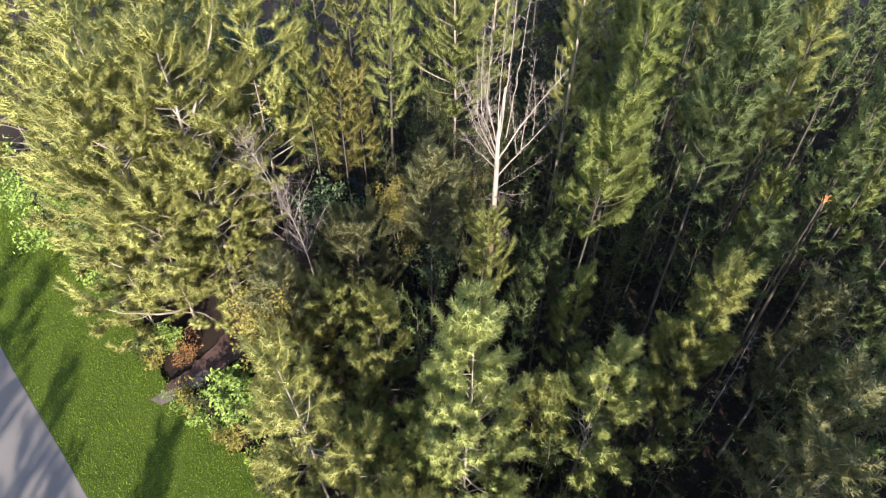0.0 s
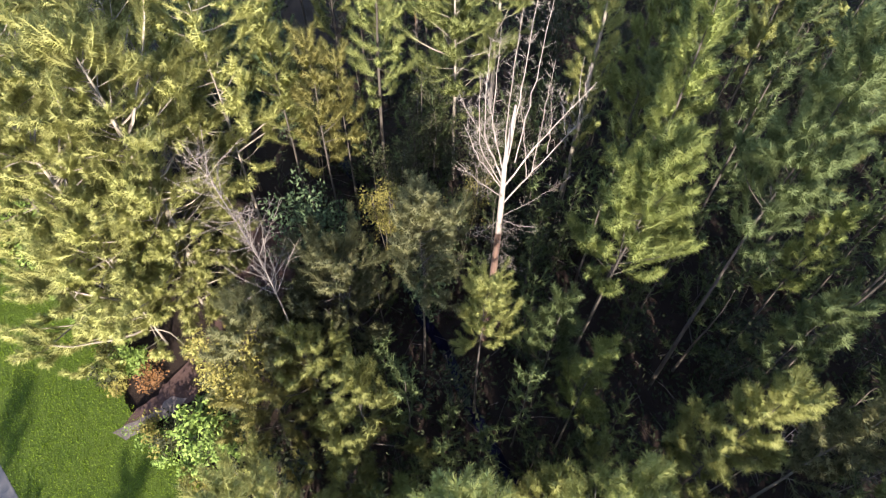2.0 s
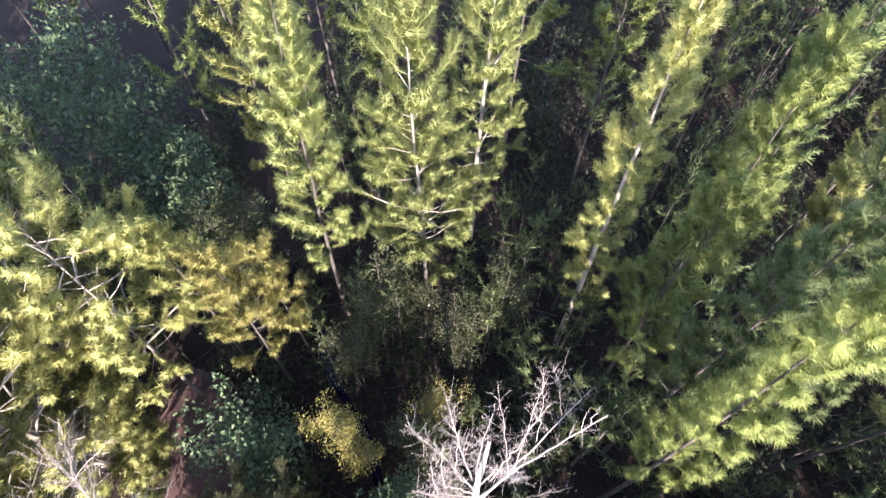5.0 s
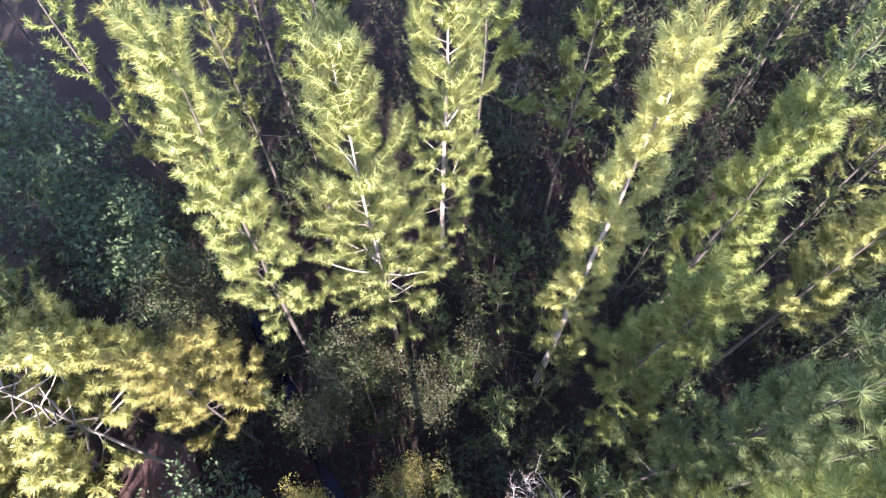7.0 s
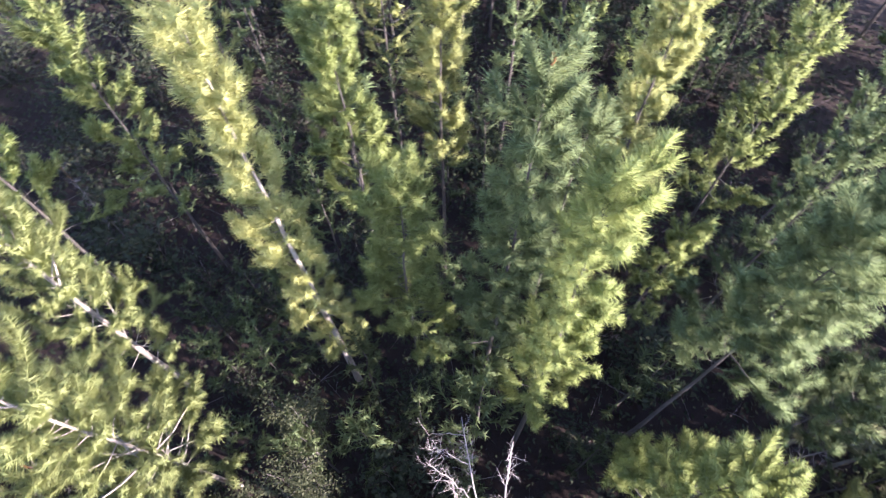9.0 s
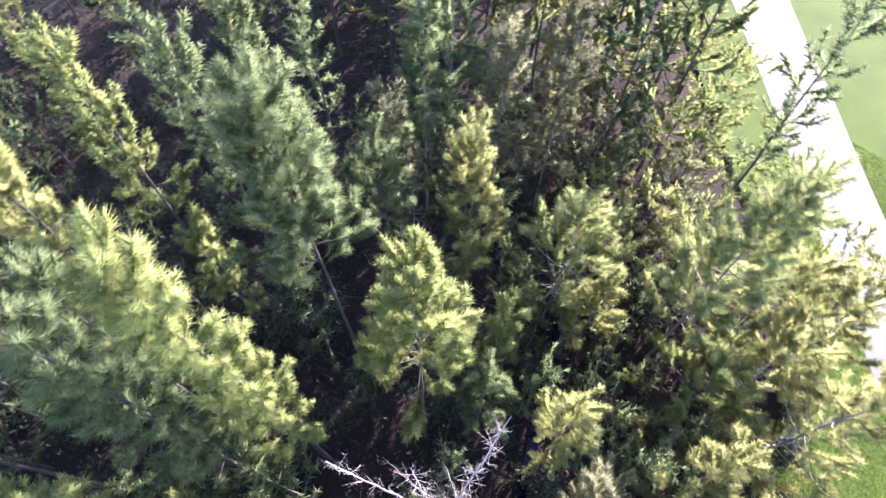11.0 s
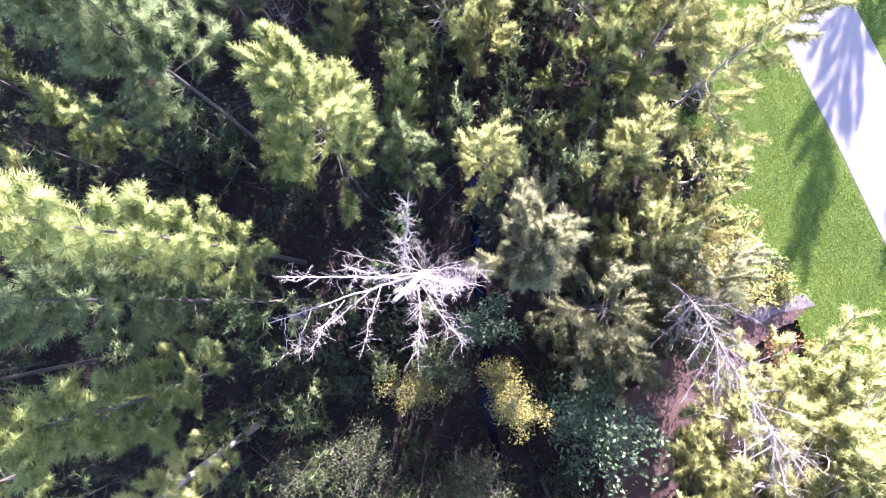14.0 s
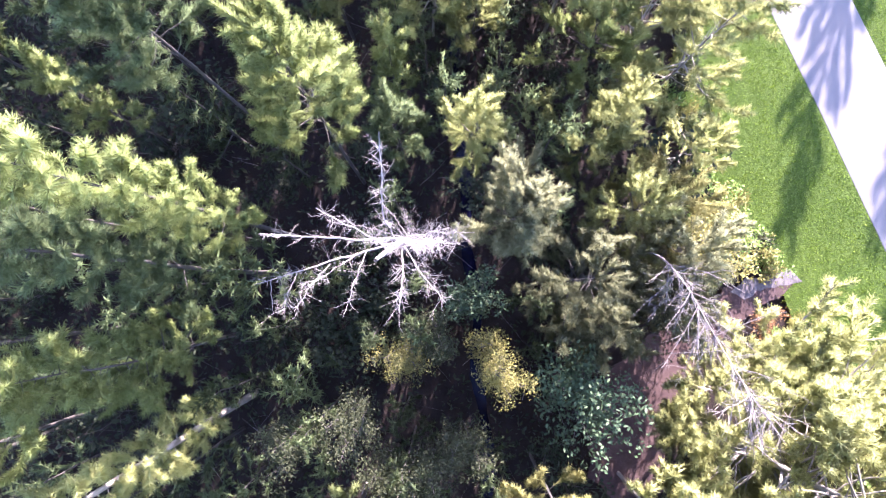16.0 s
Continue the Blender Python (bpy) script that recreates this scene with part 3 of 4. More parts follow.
casuarina(-5.2, 33.6, 15.0, 1.5, 5.0, COLUMN, mat=OLIVE, seed=85, dens=0.5, width=0.025, needle=0.26)
casuarina(15.3, 14.6, 15.0, 1.2, 5.0, COLUMN, mat=BLUE_GREEN, seed=86, dens=0.5, width=0.025, needle=0.26)
casuarina(-18.6, 28.4, 13.0, 3.0, 1.5, "large olive casuarina at the lawn's edge", mat=OLIVE_PALE, shape="round", seed=87, dens=0.33, width=0.032, needle=0.3)
casuarina(-15.0, 30.2, 14.0, 2.8, 3.0, "large olive casuarina behind the forest edge", mat=OLIVE_PALE, shape="round", seed=88, dens=0.33, width=0.032, needle=0.3)
casuarina(-22.5, 32.8, 12.5, 3.0, 1.5, "large olive casuarina at the lawn's edge", mat=OLIVE_PALE, shape="round", seed=89, dens=0.33, width=0.032, needle=0.3)
casuarina(-16.6, 22.6, 9.0, 2.4, 0.6, "yellow-olive casuarina at the lawn's edge", mat=OLIVE_PALE, shape="round", seed=90, dens=0.45, width=0.026, needle=0.26)
casuarina(-2.4, 8.6, 7.4, 2.0, 1.0, "low spreading olive casuarina beside the lawn", mat=OLIVE_PALE, shape="round", seed=91)
casuarina(-0.9, 6.6, 8.0, 1.8, 1.0, "low spreading olive casuarina beside the lawn", mat=OLIVE, shape="round", seed=92)
casuarina(-3.1, 5.6, 7.2, 1.8, 0.8, "low spreading olive casuarina beside the lawn", mat=OLIVE_PALE, shape="round", seed=93)
casuarina(-6.0, 12.2, 4.2, 1.5, 0.5, "bushy yellow-olive casuarina beside the lawn", mat=OLIVE_PALE, shape="round", seed=94)
casuarina(-13.8, 18.6, 6.5, 2.2, 0.3, "dense yellow-olive casuarina at the lawn's edge", mat=OLIVE_PALE, shape="round", seed=95, dens=0.7, width=0.0135, needle=0.3)
casuarina(-18.9, 25.6, 10.0, 2.7, 0.6, "yellow-olive casuarina at the lawn's edge", mat=OLIVE_PALE, shape="round", seed=96, dens=0.4, width=0.03, needle=0.26)
casuarina(-25.0, 31.0, 11.0, 3.0, 0.6, "yellow-olive casuarina at the lawn's edge", mat=OLIVE_PALE, shape="round", seed=97, dens=0.33, width=0.032, needle=0.3)
casuarina(-27.5, 35.0, 12.0, 3.2, 0.6, "yellow-olive casuarina at the lawn's edge", mat=OLIVE_PALE, shape="round", seed=98, dens=0.33, width=0.032, needle=0.3)
casuarina(14.0, 16.9, 15.0, 1.05, 6.0, COLUMN, mat=BLUE_GREEN, seed=99, dens=0.6, width=0.02, needle=0.26)

# ---- the dead tree ----
def dead_tree():
    rng = np.random.default_rng(71)
    tree = tagged(new("dead_tree"), "bleached white dead tree with bare forked branches", "dead tree")
    tree.location = (2.3, 19.3, 0)
    o = np.array([2.3, 19.3, 0])
    # lower trunk: brown bark, plus the shade below the sunlit part as colour
    lower = np.array([(0, 0, -0.1), (0.02, 0.05, 3), (0.02, 0.16, 5.6), (0.02, 0.22, 7.5)])
    v, f = tubes([(lower, np.array([0.16, 0.145, 0.13, 0.118]))], 10)
    mesh_object("lower_trunk", v, f, BARK_BROWN_SHADE, tree, "brown peeling bark on the lower trunk, darkened for shade", True)
    trunk = np.array([(0.02, 0.21, 7.1), (0, 0.3, 9), (-0.03, 0.46, 10.7), (0.08, 0.8, 11.7), (0.17, 1.1, 12.5)])
    v, f = tubes([(trunk, np.array([0.112, 0.10, 0.08, 0.06, 0.04]))], 10)
    mesh_object("trunk", v, f, DEAD, tree, smooth=True)

    def limb(points, r0, twig_n, twig_l, wild=0.7, first=0.2, mat=DEAD, tip=0.22):
        pts = np.array(points, float) - o
        u = np.linspace(0, 1, len(pts))
        uu = np.linspace(0, 1, 14)
        p = np.stack([np.interp(uu, u, pts[:, k]) for k in range(3)], 1)
        p[1:-1] = 0.25 * p[:-2] + 0.5 * p[1:-1] + 0.25 * p[2:]
        p += rng.normal(0, 0.022, (14, 3)) * np.sin(np.pi * uu)[:, None]
        paths = [(p, 0.48 * r0 * np.linspace(1, tip, 14))]
        for _ in range(int(2.3 * twig_n)):
            w = rng.uniform(first, 1)
            k = min(12, int(w * 13))
            d = unit(unit(p[k + 1] - p[k]) * 0.7 + rng.normal(0, wild, 3) + [0, 0, 0.2])
            tl = twig_l * rng.uniform(0.35, 1.2)
            tp = bent(p[k], d, tl, 5, (0, 0, 0.3), rng, 0.09)
            paths.append((tp, (0.0024 + 0.0034 * tl) * np.linspace(1, 0.35, 6)))
            for _ in range(4 if tl > 0.3 else 2):
                k2 = rng.integers(1, 5)
                d2 = unit(unit(tp[k2 + 1] - tp[k2]) + rng.normal(0, 0.7, 3))
                paths.append((bent(tp[k2], d2, tl * rng.uniform(0.2, 0.5), 3, (0, 0, 0.2), rng, 0.15), 0.0024 * np.linspace(1, 0.4, 4)))
        v, f = tubes(paths, 4)
        mesh_object("branch", v, f, mat, tree, smooth=True)

    limb([(2.28, 19.6, 9.7), (3.4, 20.2, 11.4), (4.79, 20.75, 13.07)], 0.085, 20, 0.4, first=0.3)      # right fork
    limb([(4.35, 20.55, 12.5), (4.25, 20.6, 13.2), (4.24, 20.66, 14.0)], 0.03, 2, 0.2)
    limb([(4.5, 20.65, 12.75), (4.45, 20.7, 13.3), (4.5, 20.75, 13.8)], 0.025, 2, 0.2)
    limb([(2.28, 19.55, 8.9), (3.7, 20.75, 9.9), (5.17, 22.0, 10.79)], 0.075, 22, 0.42, first=0.3)       # low right fork
    limb([(4.85, 21.75, 10.7), (4.75, 22.1, 10.65), (4.4, 22.4, 10.9), (4.57, 22.79, 11.4)], 0.02, 3, 0.15)
    limb([(3.3, 20.4, 9.7), (3.5, 21.1, 11.4), (3.63, 21.45, 13.33)], 0.04, 16, 0.4)
    limb([(3.8, 20.9, 10.0), (3.9, 21.6, 10.9), (3.8, 22.1, 11.9)], 0.03, 14, 0.4)
    limb([(3.1, 20.2, 9.6), (3.0, 21.0, 10.6), (2.75, 21.7, 11.8)], 0.035, 14, 0.45)
    limb([(4.4, 21.4, 10.4), (4.3, 21.9, 11.0), (4.1, 22.3, 11.6)], 0.025, 10, 0.35)
    limb([(2.35, 19.8, 10.7), (2.45, 19.6, 14), (2.42, 18.85, 17.7)], 0.055, 44, 0.3, 0.9, 0.3)             # tall straight leaders
    limb([(2.6, 19.9, 10.6), (2.85, 20.0, 13.5), (3.03, 20.02, 16.77)], 0.045, 22, 0.3, 0.9, 0.2)
    limb([(2.25, 19.85, 10.8), (2.2, 20.0, 13), (2.29, 20.11, 15.84)], 0.05, 42, 0.3, 0.9, 0.2)
    limb([(2.2, 19.75, 10.5), (1.75, 19.8, 12.4), (1.77, 19.94, 15.43)], 0.05, 26, 0.4, 0.8)
    limb([(2.2, 19.7, 10.1), (1.5, 19.6, 12.2), (1.51, 19.75, 15.16)], 0.05, 24, 0.4, 0.8)
    limb([(2.2, 19.65, 9.9), (1.4, 19.5, 11.6), (1.3, 19.6, 14.3)], 0.04, 22, 0.4, 0.8)
    limb([(2.2, 19.6, 9.8), (1.5, 19.5, 11), (0.91, 19.44, 12.61)], 0.05, 22, 0.5, 0.8)
    limb([(2.2, 19.9, 10.5), (1.8, 20.6, 11.8), (1.6, 21.2, 12.9)], 0.045, 22, 0.5)
    limb([(2.2, 19.8, 10.2), (1.5, 20.3, 11.4), (0.75, 20.7, 12.6)], 0.045, 22, 0.5)
    limb([(2.3, 19.5, 9.4), (1.5, 19.2, 10.4), (0.7, 19.0, 11.6)], 0.04, 16, 0.5)
    limb([(2.35, 19.5, 8.4), (3.4, 19.65, 9.1), (4.55, 19.82, 10.13)], 0.03, 8, 0.5, mat=DEAD_GREY)
    limb([(2.35, 19.45, 8.3), (2.9, 19.1, 8.4), (3.4, 18.82, 8.68)], 0.04, 5, 0.4, tip=0.7, mat=DEAD_GREY)
    limb([(2.25, 19.45, 8.2), (1.8, 19.1, 8.2), (1.35, 18.8, 8.3)], 0.03, 5, 0.4, tip=0.6, mat=DEAD_GREY)
    for k in range(16):                                                                                # withered twigs round the lower trunk
        z = rng.uniform(5.2, 8.2)
        a = rng.uniform(0, 6.28)
        p = np.array([2.32, 19.45, z])
        e = p + np.array([math.cos(a), math.sin(a), rng.uniform(-0.15, 0.35)]) * rng.uniform(0.6, 1.3)
        limb([p, (p + e) / 2 + [0, 0, 0.08], e], 0.014, 5, 0.35, mat=DEAD_GREY)
    return tree


dead_tree()


def leaning_tree():
    """A grey, half-dead tree that has fallen over against its neighbours beside the dirt track."""
    rng = np.random.default_rng(77)
    tree = tagged(new("leaning_dead_tree"), "grey half-dead tree leaning over with bare hanging twigs", "dead tree")
    tree.location = (-4.9, 16.6, 0)
    o = np.array([-4.9, 16.6, 0])
    line = np.array([(-4.9, 16.6, -0.1), (-4.9, 16.7, 3.5), (-5.1, 17.0, 6.3), (-5.6, 17.8, 7.8), (-6.6, 19.1, 8.7), (-7.5, 20.2, 9.6), (-8.3, 20.96, 10.2)]) - o
    u = np.linspace(0, 1, 7)
    uu = np.linspace(0, 1, 24)
    p = np.stack([np.interp(uu, u, line[:, k]) for k in range(3)], 1)
    p[1:-1] = 0.25 * p[:-2] + 0.5 * p[1:-1] + 0.25 * p[2:]
    v, f = tubes([(p, 0.036 * np.linspace(1, 0.15, 24))], 8)
    mesh_object("trunk", v, f, DEAD_GREY, tree, smooth=True)
    for k in range(60):
        j = rng.integers(9, 23)
        d = unit(unit(p[min(23, j + 1)] - p[j - 1]) * 0.9 + rng.normal(0, 0.6, 3) + [0, 0, -0.25])
        b = bent(p[j], d, rng.uniform(0.9, 2.4) * (1.15 - 0.4 * j / 23), 7, (-0.1, 0.1, rng.uniform(-0.6, 0.3)), rng, 0.1)
        paths = [(b, 0.013 * np.linspace(1, 0.3, 8))]
        for _ in range(9):
            q = rng.integers(1, 7)
            d2 = unit(unit(b[q + 1] - b[q]) + rng.normal(0, 0.6, 3))
            paths.append((bent(b[q], d2, rng.uniform(0.2, 0.7), 4, (0, 0, -0.1), rng, 0.15), 0.006 * np.linspace(1, 0.4, 5)))
        v, f = tubes(paths, 4)
        mesh_object("twig", v, f, DEAD_GREY, tree, smooth=True)
    return tree


leaning_tree()

def withered_tree(x, y, h, label, seed, mat=DEAD_GREY, spread=0.9, tip=LEAF_RUST):
    """A thin, bare, dried-out sapling with short drooping twigs."""
    rng = np.random.default_rng(seed)
    tree = tagged(new("withered_tree"), label, "dead tree")
    tree.location = (x, y, 0)
    p = trunk_path(h, (0, 0), rng, 14, 0.03)
    v, f = tubes([(p, (0.008 + 0.003 * h) * np.linspace(1, 0.12, 14))], 6)
    mesh_object("trunk", v, f, mat, tree, smooth=True)
    for k in range(40):
        z = h * rng.uniform(0.35, 0.98)
        a = rng.uniform(0, 6.28)
        q = along(p, z)
        b = bent(q, (math.cos(a), math.sin(a), rng.uniform(-0.1, 0.7)), spread * rng.uniform(0.5, 1.1) * (1.15 - z / h), 5, (0, 0, 0.1), rng, 0.1)
        paths = [(b, 0.008 * np.linspace(1, 0.3, 6))]
        for _ in range(4):
            j = rng.integers(1, 5)
            paths.append((bent(b[j], unit(unit(b[j + 1] - b[j]) + rng.normal(0, 0.6, 3)), rng.uniform(0.12, 0.35), 3, (0, 0, 0), rng, 0.1), 0.004 * np.linspace(1, 0.4, 4)))
        v, f = tubes(paths, 3)
        mesh_object("twig", v, f, mat, tree, smooth=True)
    v, f, nn = plumes([np.array([along(p, h - q) for q in (1.1, 0.7, 0.3, -0.1)])], 0.01, 150, 0.09, 0.008, rng)
    mesh_object("withered_tip", v, f, tip, tree, "rust-brown withered needles", True, nn)
    return tree


withered_tree(6.7, 39.6, 6.4, "thin bare brown withered sapling between casuarinas", 201)
withered_tree(-1.0, 31.4, 8.5, "thin bare grey dead sapling with dry twigs", 202)
withered_tree(12.6, 11.4, 9.5, "thin pale bare pole with dry twigs in shade", 203)
withered_tree(10.6, 12.6, 8.4, "thin pale bare pole with dry twigs in shade", 204)


def broken_trunk(x, y, h):
    """A pale trunk snapped near the top, its break still orange."""
    rng = np.random.default_rng(205)
    tree = tagged(new("broken_trunk"), "pale broken trunk with a fresh orange splintered break", "dead tree")
    tree.location = (x, y, 0)
    p = trunk_path(h, (0.3, 0.2), rng, 12, 0.03)
    v, f = tubes([(p, 0.055 * np.linspace(1, 0.6, 12))], 8)
    mesh_object("trunk", v, f, BARK, tree, smooth=True)
    top = p[-1]
    splinters = [(bent(top + [rng.normal(0, 0.025), rng.normal(0, 0.025), -0.1], (rng.normal(0, 0.25), rng.normal(0, 0.25) - 0.2, 1), rng.uniform(0.2, 0.5), 3, (0, 0, 0), rng, 0.05), 0.022 * np.linspace(1, 0.15, 4)) for _ in range(9)]
    v, f = tubes(splinters, 4)
    mesh_object("splintered_break", v, f, SPLINTER, tree, "orange-brown splintered wood", True)
    return tree


SPLINTER = bark("fresh_orange_wood", (0.22, 0.08, 0.03), (0.45, 0.20, 0.08), 16.0, 0.01)
broken_trunk(13.0, 16.0, 10.6)

# ---- shrubs and undergrowth ----
broadleaf(-5.0, 22.3, 6.4, 1.8, "dark green broad-leaved shrub beside the dirt track", LEAF_DARK, 51, 0.2, 90, 34)
broadleaf(-2.0, 22.5, 8.4, 0.75, "small tree with yellow-green sunlit top leaves", LEAF_YELLOW, 52, 0.085, 80, 52, low=0.55)
broadleaf(-1.4, 22.0, 6.4, 0.8, "small yellow-green tree in half shade", LEAF_YELLOW, 62, 0.085, 64, 50, low=0.4)
broadleaf(1.35, 23.1, 7.7, 0.9, "small grey-green tree with a pale tan top", LEAF_YELLOW, 53, 0.07, 84, 56, low=0.6)
broadleaf(0.7, 22.2, 6.5, 0.9, "small grey-green tree in half shade", LEAF_GREY_DIM, 55, 0.11, 84, 40, low=0.4)
broadleaf(0.3, 27.1, 8.3, 1.0, "small grey-green tree among tall casuarinas", LEAF_GREY_DIM, 56, 0.11, 90, 40, low=0.45)
broadleaf(-0.6, 26.4, 9.5, 1.0, "slim grey-leaved tree in shade", LEAF_GREY_DIM, 57, 0.11, 90, 40, low=0.45)
broadleaf(3.6, 26.7, 9.0, 0.8, "small grey-green tree among tall casuarinas", LEAF_GREY_DIM, 58, 0.11, 90, 40, low=0.5)
broadleaf(2.1, 25.8, 8.0, 1.0, "small olive tree among tall casuarinas", LEAF_GREY_DIM, 59, 0.11, 90, 40, low=0.4)
broadleaf(-5.8, 27.5, 10.6, 0.9, "slim tree with tan-tipped grey leaves", LEAF_GREY_DIM, 60, 0.11, 90, 40, low=0.5)
broadleaf(-1.8, 25.3, 7.0, 0.9, "small green tree beside the ditch", LEAF_GREY_DIM, 61, 0.11, 90, 40, low=0.4)
broadleaf(-0.3, 20.5, 5.4, 1.1, "dark blue-green leafy shrub by the dead tree", LEAF_DARK, 63, 0.17, 56, 30)
broadleaf(-20.8, 25.4, 4.8, 2.8, "light green broad-leaved shrub at the lawn's edge", LEAF_LIGHT, 54, 0.22, 110, 34, low=0.1)
broadleaf(-17.6, 22.6, 3.6, 2.0, "light green broad-leaved shrub at the lawn's edge", LEAF_LIGHT, 64, 0.22, 80, 34, low=0.1)
broadleaf(-12.8, 17.6, 1.3, 0.9, "low light green plants at the lawn's edge", LEAF_LIGHT, 65, 0.2, 30, 26, low=0.1)
broadleaf(-11.8, 17.0, 1.2, 0.7, "low rust-brown bush beside the dirt track", LEAF_RUST, 66, 0.12, 30, 26, low=0.1)
broadleaf(-9.0, 14.6, 1.8, 1.1, "light green leafy plants beside the dirt track", LEAF_LIGHT, 67, 0.25, 36, 26, low=0.1)
broadleaf(-8.0, 13.6, 2.4, 1.2, "mixed green weeds at the lawn's edge", LEAF_LIGHT, 68, 0.2, 40, 26, low=0.1)
broadleaf(-7.2, 15.7, 7.4, 1.3, "yellow-brown leafy small tree beside the dirt track", LEAF_YELLOW, 69, 0.14, 110, 36, low=0.15)
broadleaf(-6.4, 18.6, 5.2, 1.6, "grey-brown twiggy bush beside the dirt track", LEAF_GREY_DIM, 76, 0.14, 84, 34, low=0.12)
broadleaf(-11.0, 34.0, 8.5, 3.0, "dark green broad-leaved tree in the shade", LEAF_DARK, 70, 0.26, 120, 34, low=0.3, name="broadleaf_tree", category="tree")
broadleaf(-8.2, 31.4, 8.0, 2.2, "dark green broad-leaved tree in the shade", LEAF_DARK, 72, 0.24, 100, 34, low=0.3, name="broadleaf_tree", category="tree")
broadleaf(-6.6, 30.2, 8.6, 1.6, "grey-green tree in the shade", LEAF_GREY_DIM, 73, 0.16, 80, 34, low=0.3, name="broadleaf_tree", category="tree")
broadleaf(-15.0, 37.0, 9.0, 3.0, "dark green broad-leaved tree in the shade", LEAF_DARK, 74, 0.26, 120, 34, low=0.3, name="broadleaf_tree", category="tree")
broadleaf(-20.5, 33.5, 9.5, 2.6, "light green broad-leaved tree between casuarinas", LEAF_LIGHT, 75, 0.26, 110, 34, low=0.3, name="broadleaf_tree", category="tree")

# ---- the wider forest ----
def edge_x(y):
    """The forest's edge beside the lawn."""
    pts = sorted((b, a) for a, b in EDGE)
    return float(np.interp(y, [p[0] for p in pts], [p[1] for p in pts]))


def scatter(kinds, many, gap, area, rng, taken, scale, clear=0.0, edge=1.0, reach=39):
    """Copies of the given trees or shrubs at loose spots of the forest that are still free."""
    spots = []
    for _ in range(12000):
        x, y = rng.uniform(area[0], area[1]), rng.uniform(area[2], area[3])
        if len(spots) == many:
            break
        if math.hypot(x - 3, y - 20) > reach or x < edge_x(y) + edge or (clear and -9 < x < 6.5 and 4 < y < 27.5):
            continue
        if -9.8 < x < -6.4 and 15 < y < 26:
            continue
        if all(math.hypot(x - a, y - b) > gap for a, b in taken):
            taken.append((x, y))
            spots.append((x, y))
    for x, y in spots:
        s = rng.uniform(*scale)
        c = copy_thing(kinds[rng.integers(0, len(kinds))], pose(x, y, 0, 0, 0, rng.uniform(0, 360)))
        c.scale = (s * rng.uniform(0.9, 1.15), s * rng.uniform(0.9, 1.15), s)


def discard(kinds):
    for o in kinds:
        for piece in o.children_recursive:
            bpy.data.objects.remove(piece)
        bpy.data.objects.remove(o)


taken = [(o.location.x, o.location.y) for o in scene.objects if o.get("category") in ("tree", "dead tree")]
rng = np.random.default_rng(9)
FOREST = ("tall green forest casuarina with feathery plumes", "tall blue-green forest casuarina in half shade", "tall olive forest casuarina with feathery plumes")
tall = [casuarina(200 + 8 * k, 300, 14.6 + 0.7 * (k % 4), 1.05 + 0.12 * (k % 3), 4.0 + 0.6 * (k % 2), FOREST[k % 3], mat=(GREEN, BLUE_GREEN, OLIVE)[k % 3], dens=0.25, width=0.032, side_plumes=1.8,
                  needle=0.26, seed=100 + k, limbs=38, seg=3) for k in range(7)]
scatter(tall, 92, 3.0, (-30, 38, 1, 58), rng, taken, (0.84, 1.06), clear=1.0, edge=3.0)
discard(tall)
# trees on the sunny side, whose shade falls into the forest
sunny = [casuarina(200 + 8 * k, 320, 17.0, 2.3, 2.0, FOREST[k], mat=(GREEN, BLUE_GREEN, OLIVE)[k], shape="cone", dens=0.07, width=0.16, needle=0.34, plume=0.12, side_plumes=0.8, seed=130 + k, limbs=30, seg=3) for k in range(3)]
scatter(sunny, 42, 2.3, (6.5, 30, -9, 3.2), rng, taken, (0.85, 1.05), edge=2.5, reach=60)
scatter(sunny, 28, 3.2, (4, 40, -34, -12), rng, taken, (0.85, 1.05), edge=2.5, reach=70)
scatter(sunny, 30, 2.8, (21, 44, -6, 44), rng, taken, (0.8, 0.95), edge=2.5, reach=60)
discard(sunny)
edge_trees = [casuarina(200 + 8 * k, 330, 8.2, 1.7, 0.6, "low spreading casuarina near the lawn", mat=(GREY, OLIVE, GREEN)[k], shape="round", dens=0.16, width=0.045, needle=0.3, side_plumes=1.8, seed=135 + k, limbs=22, seg=3) for k in range(3)]
scatter(edge_trees, 40, 1.7, (-3.5, 14, -8, 6.5), rng, taken, (0.6, 0.95), edge=1.0, reach=60)
discard(edge_trees)
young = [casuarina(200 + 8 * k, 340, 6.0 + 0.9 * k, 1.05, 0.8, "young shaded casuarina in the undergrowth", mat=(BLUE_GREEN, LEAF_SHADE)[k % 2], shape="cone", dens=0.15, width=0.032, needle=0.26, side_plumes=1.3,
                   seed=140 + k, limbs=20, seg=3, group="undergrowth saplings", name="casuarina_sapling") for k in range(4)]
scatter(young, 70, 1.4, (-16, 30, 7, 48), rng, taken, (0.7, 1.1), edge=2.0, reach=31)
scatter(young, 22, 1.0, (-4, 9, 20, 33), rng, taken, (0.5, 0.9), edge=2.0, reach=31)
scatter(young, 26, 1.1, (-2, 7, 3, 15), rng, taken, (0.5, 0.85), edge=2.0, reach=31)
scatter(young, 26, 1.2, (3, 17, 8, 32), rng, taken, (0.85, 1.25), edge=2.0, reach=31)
discard(young)
low = [broadleaf(200 + 8 * k, 360, 2.2 + 0.4 * k, 1.2, "leafy undergrowth shrub, coloured dark for shade", UNDERGROWTH, 150 + k, 0.22, 34, 13, low=0.1) for k in range(4)]
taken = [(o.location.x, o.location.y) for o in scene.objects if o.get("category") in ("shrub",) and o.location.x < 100]
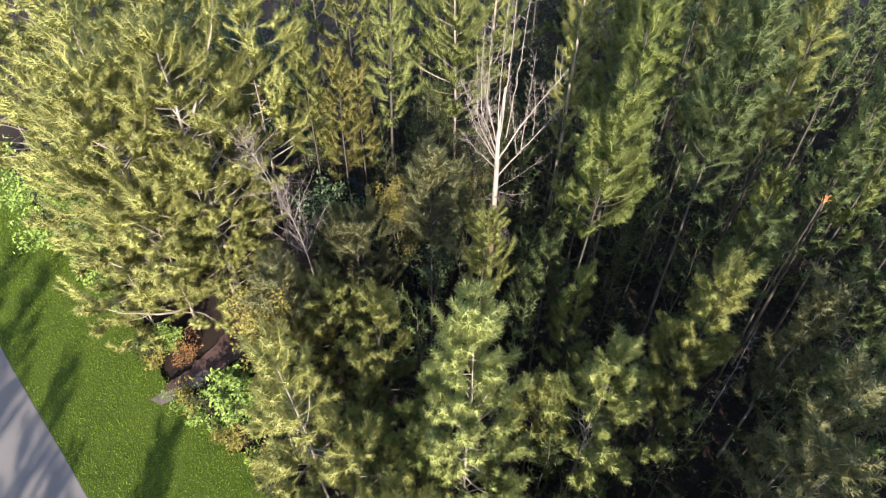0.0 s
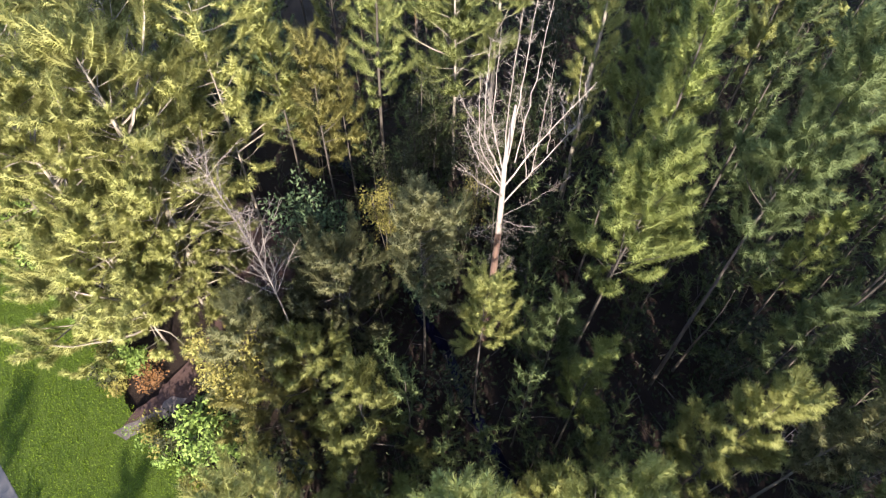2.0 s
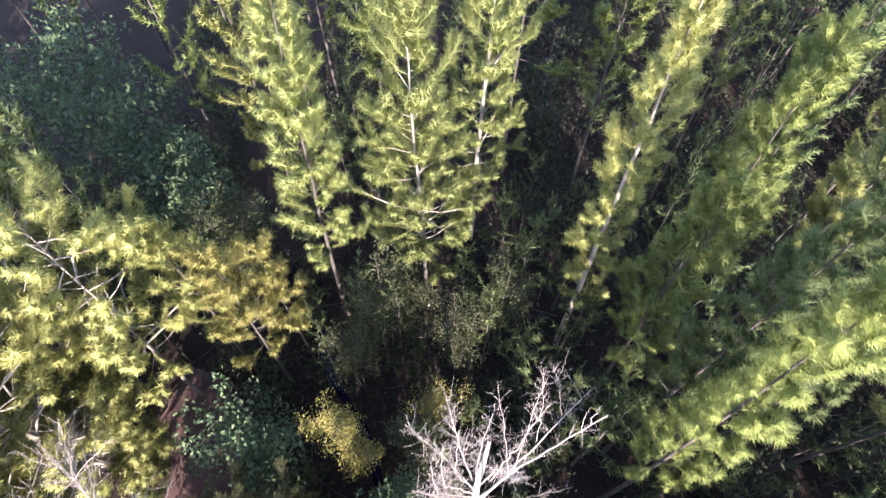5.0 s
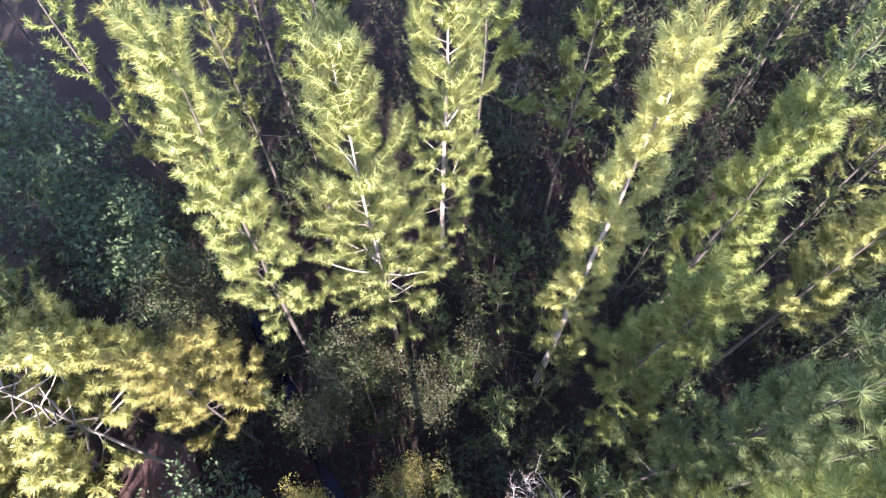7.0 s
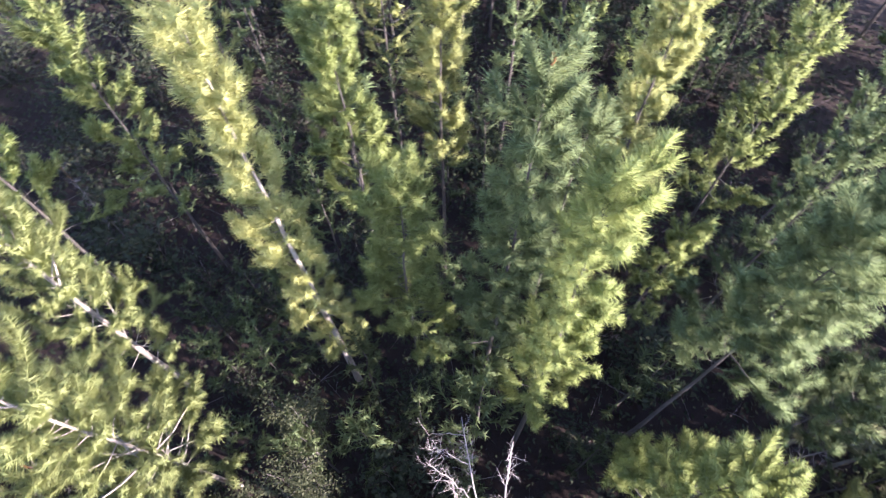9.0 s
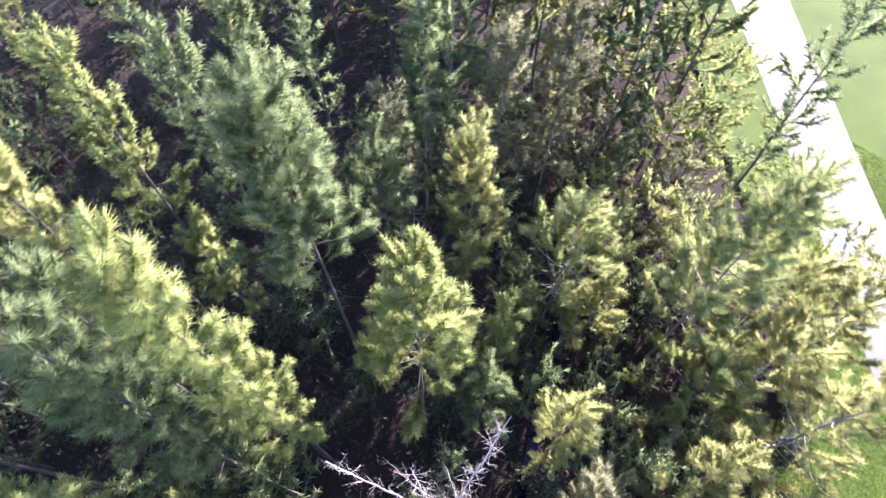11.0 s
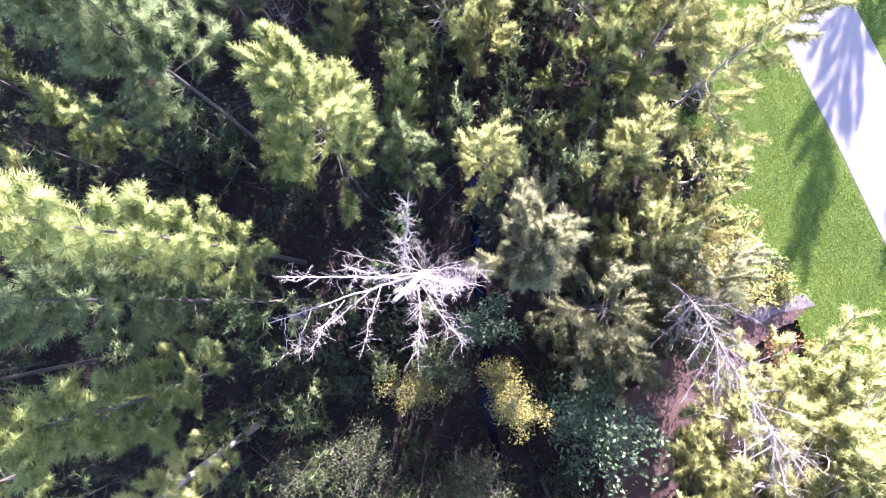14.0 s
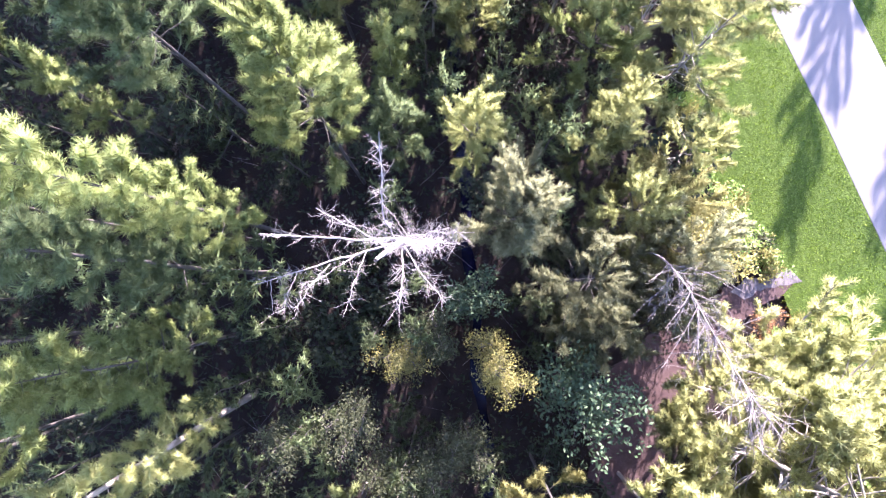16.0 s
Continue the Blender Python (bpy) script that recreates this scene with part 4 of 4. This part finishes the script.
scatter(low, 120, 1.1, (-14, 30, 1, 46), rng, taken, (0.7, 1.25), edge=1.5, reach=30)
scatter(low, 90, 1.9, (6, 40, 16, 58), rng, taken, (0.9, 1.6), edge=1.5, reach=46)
discard(low)

# weeds along the forest's edge
weeds = [broadleaf(200 + 8 * k, 380, 0.7 + 0.3 * k, 0.55, "low mixed weeds along the lawn's edge", (LEAF_LIGHT, LEAF_YELLOW, LEAF_GREY_DIM)[k], 170 + k, 0.16, 20, 18, low=0.1) for k in range(3)]
rng = np.random.default_rng(41)
for k in range(46):
    y = 4.5 + 0.42 * k + rng.normal(0, 0.15)
    x = edge_x(y) + rng.normal(0.15, 0.25)
    if not (14.6 < y < 16.6):
        copy_thing(weeds[rng.integers(0, 3)], pose(x, y, 0, 0, 0, rng.uniform(0, 360)))
for x, y in ((-10.3, 14.3), (-10.0, 14.9), (-9.5, 15.4), (-10.8, 14.6), (-9.2, 16.0), (-8.8, 16.8), (-11.3, 15.0), (-8.3, 15.0), (-8.6, 14.2)):
    copy_thing(weeds[rng.integers(0, 3)], pose(x, y, -0.05, 0, 0, rng.uniform(0, 360)))
discard(weeds)

# trees across the paved path, out of sight, whose shadows lie on the lawn
for k, (x, y, h, r) in enumerate([(-8.9, -13.0, 12.2, 2.0), (-12.4, -16.0, 13.0, 2.0), (-13.6, -19.0, 17.0, 1.9), (-17.3, -16.0, 18.5, 3.0), (-19.6, -13.0, 17.5, 3.0), (-15.4, -21.0, 17.0, 2.4)]):
    casuarina(x, y, h, r, 3.0, "tall roadside casuarina casting a long shadow", mat=GREEN, shape="cone", dens=0.22, width=0.06, needle=0.3, side_plumes=2.0, seed=160 + k, limbs=64, seg=3, group="roadside casuarinas")

# leafy ground cover under the trees, the shade put into its leaf colour
rng = np.random.default_rng(19)
g = np.stack([rng.uniform(-7, 38, 115000), rng.uniform(0, 56, 115000)], 1)
ex = np.interp(g[:, 1], [p[1] for p in EDGE], [p[0] for p in EDGE])
dx = np.interp(g[:, 1], [p[1] for p in ditch], [p[0] for p in ditch])
g = g[(g[:, 0] > ex + 1.0) & (np.abs(g[:, 0] - dx) > 0.28) & ~((g[:, 0] < -6.3) & (g[:, 1] > 14.8))]
lift = np.array([max(0.04, 0.35 + 0.75 * noise.noise(Vector((0.8 * a, 0.8 * b, 3.0)))) for a, b in g])
g, lift = g[:48000], lift[:48000]
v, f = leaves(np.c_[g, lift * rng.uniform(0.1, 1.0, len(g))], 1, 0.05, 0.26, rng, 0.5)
tagged(mesh_object("ground_cover", v, f, UNDERGROWTH), "leafy ground cover under the trees, coloured dark for shade", "undergrowth", kind="stuff")

# fallen sticks on the forest floor
rng = np.random.default_rng(21)
sticks = []
for _ in range(700):
    x, y = rng.uniform(-8, 30), rng.uniform(4, 48)
    if x < edge_x(y) + 1.5:
        continue
    a = rng.uniform(0, 6.28)
    sticks.append((bent((x, y, 0.05), (math.cos(a), math.sin(a), rng.uniform(0, 0.35)), rng.uniform(0.4, 2.2), 3, (0, 0, -0.2), rng, 0.1), rng.uniform(0.005, 0.013) * np.linspace(1, 0.4, 4)))
v, f = tubes(sticks, 3)
tagged(mesh_object("fallen_sticks", v, f, DEAD_GREY), "thin grey fallen sticks on the forest floor", "dead wood", kind="stuff")

# mown grass
rng = np.random.default_rng(31)
g = np.stack([rng.uniform(-27, 0, 340000), rng.uniform(-8, 30, 340000)], 1)
ex = np.interp(g[:, 1], [p[1] for p in EDGE], [p[0] for p in EDGE])
w = (g[:, 0] - EX) * NX + (g[:, 1] - EY) * NY
g = g[(g[:, 0] < ex + rng.normal(0, 0.15, len(g))) & ((w < -0.02) | (w > W_ROAD + 0.02)) & (w < 7)][:105000]
n = len(g)
p = np.c_[g, np.full(n, -0.005)]
d = unit(np.c_[rng.normal(0, 0.55, (n, 2)), np.ones(n)])
h = rng.uniform(0.05, 0.13, (n, 1))
side = unit(np.cross(d, rng.normal(size=(n, 3)))) * 0.014
v = np.stack([p - side, p + side, p + d * h], 1).reshape(-1, 3)
tagged(mesh_object("grass", v, np.arange(len(v)).reshape(-1, 3), GRASS), "short mown green grass blades on the lawn", "grass", kind="stuff")
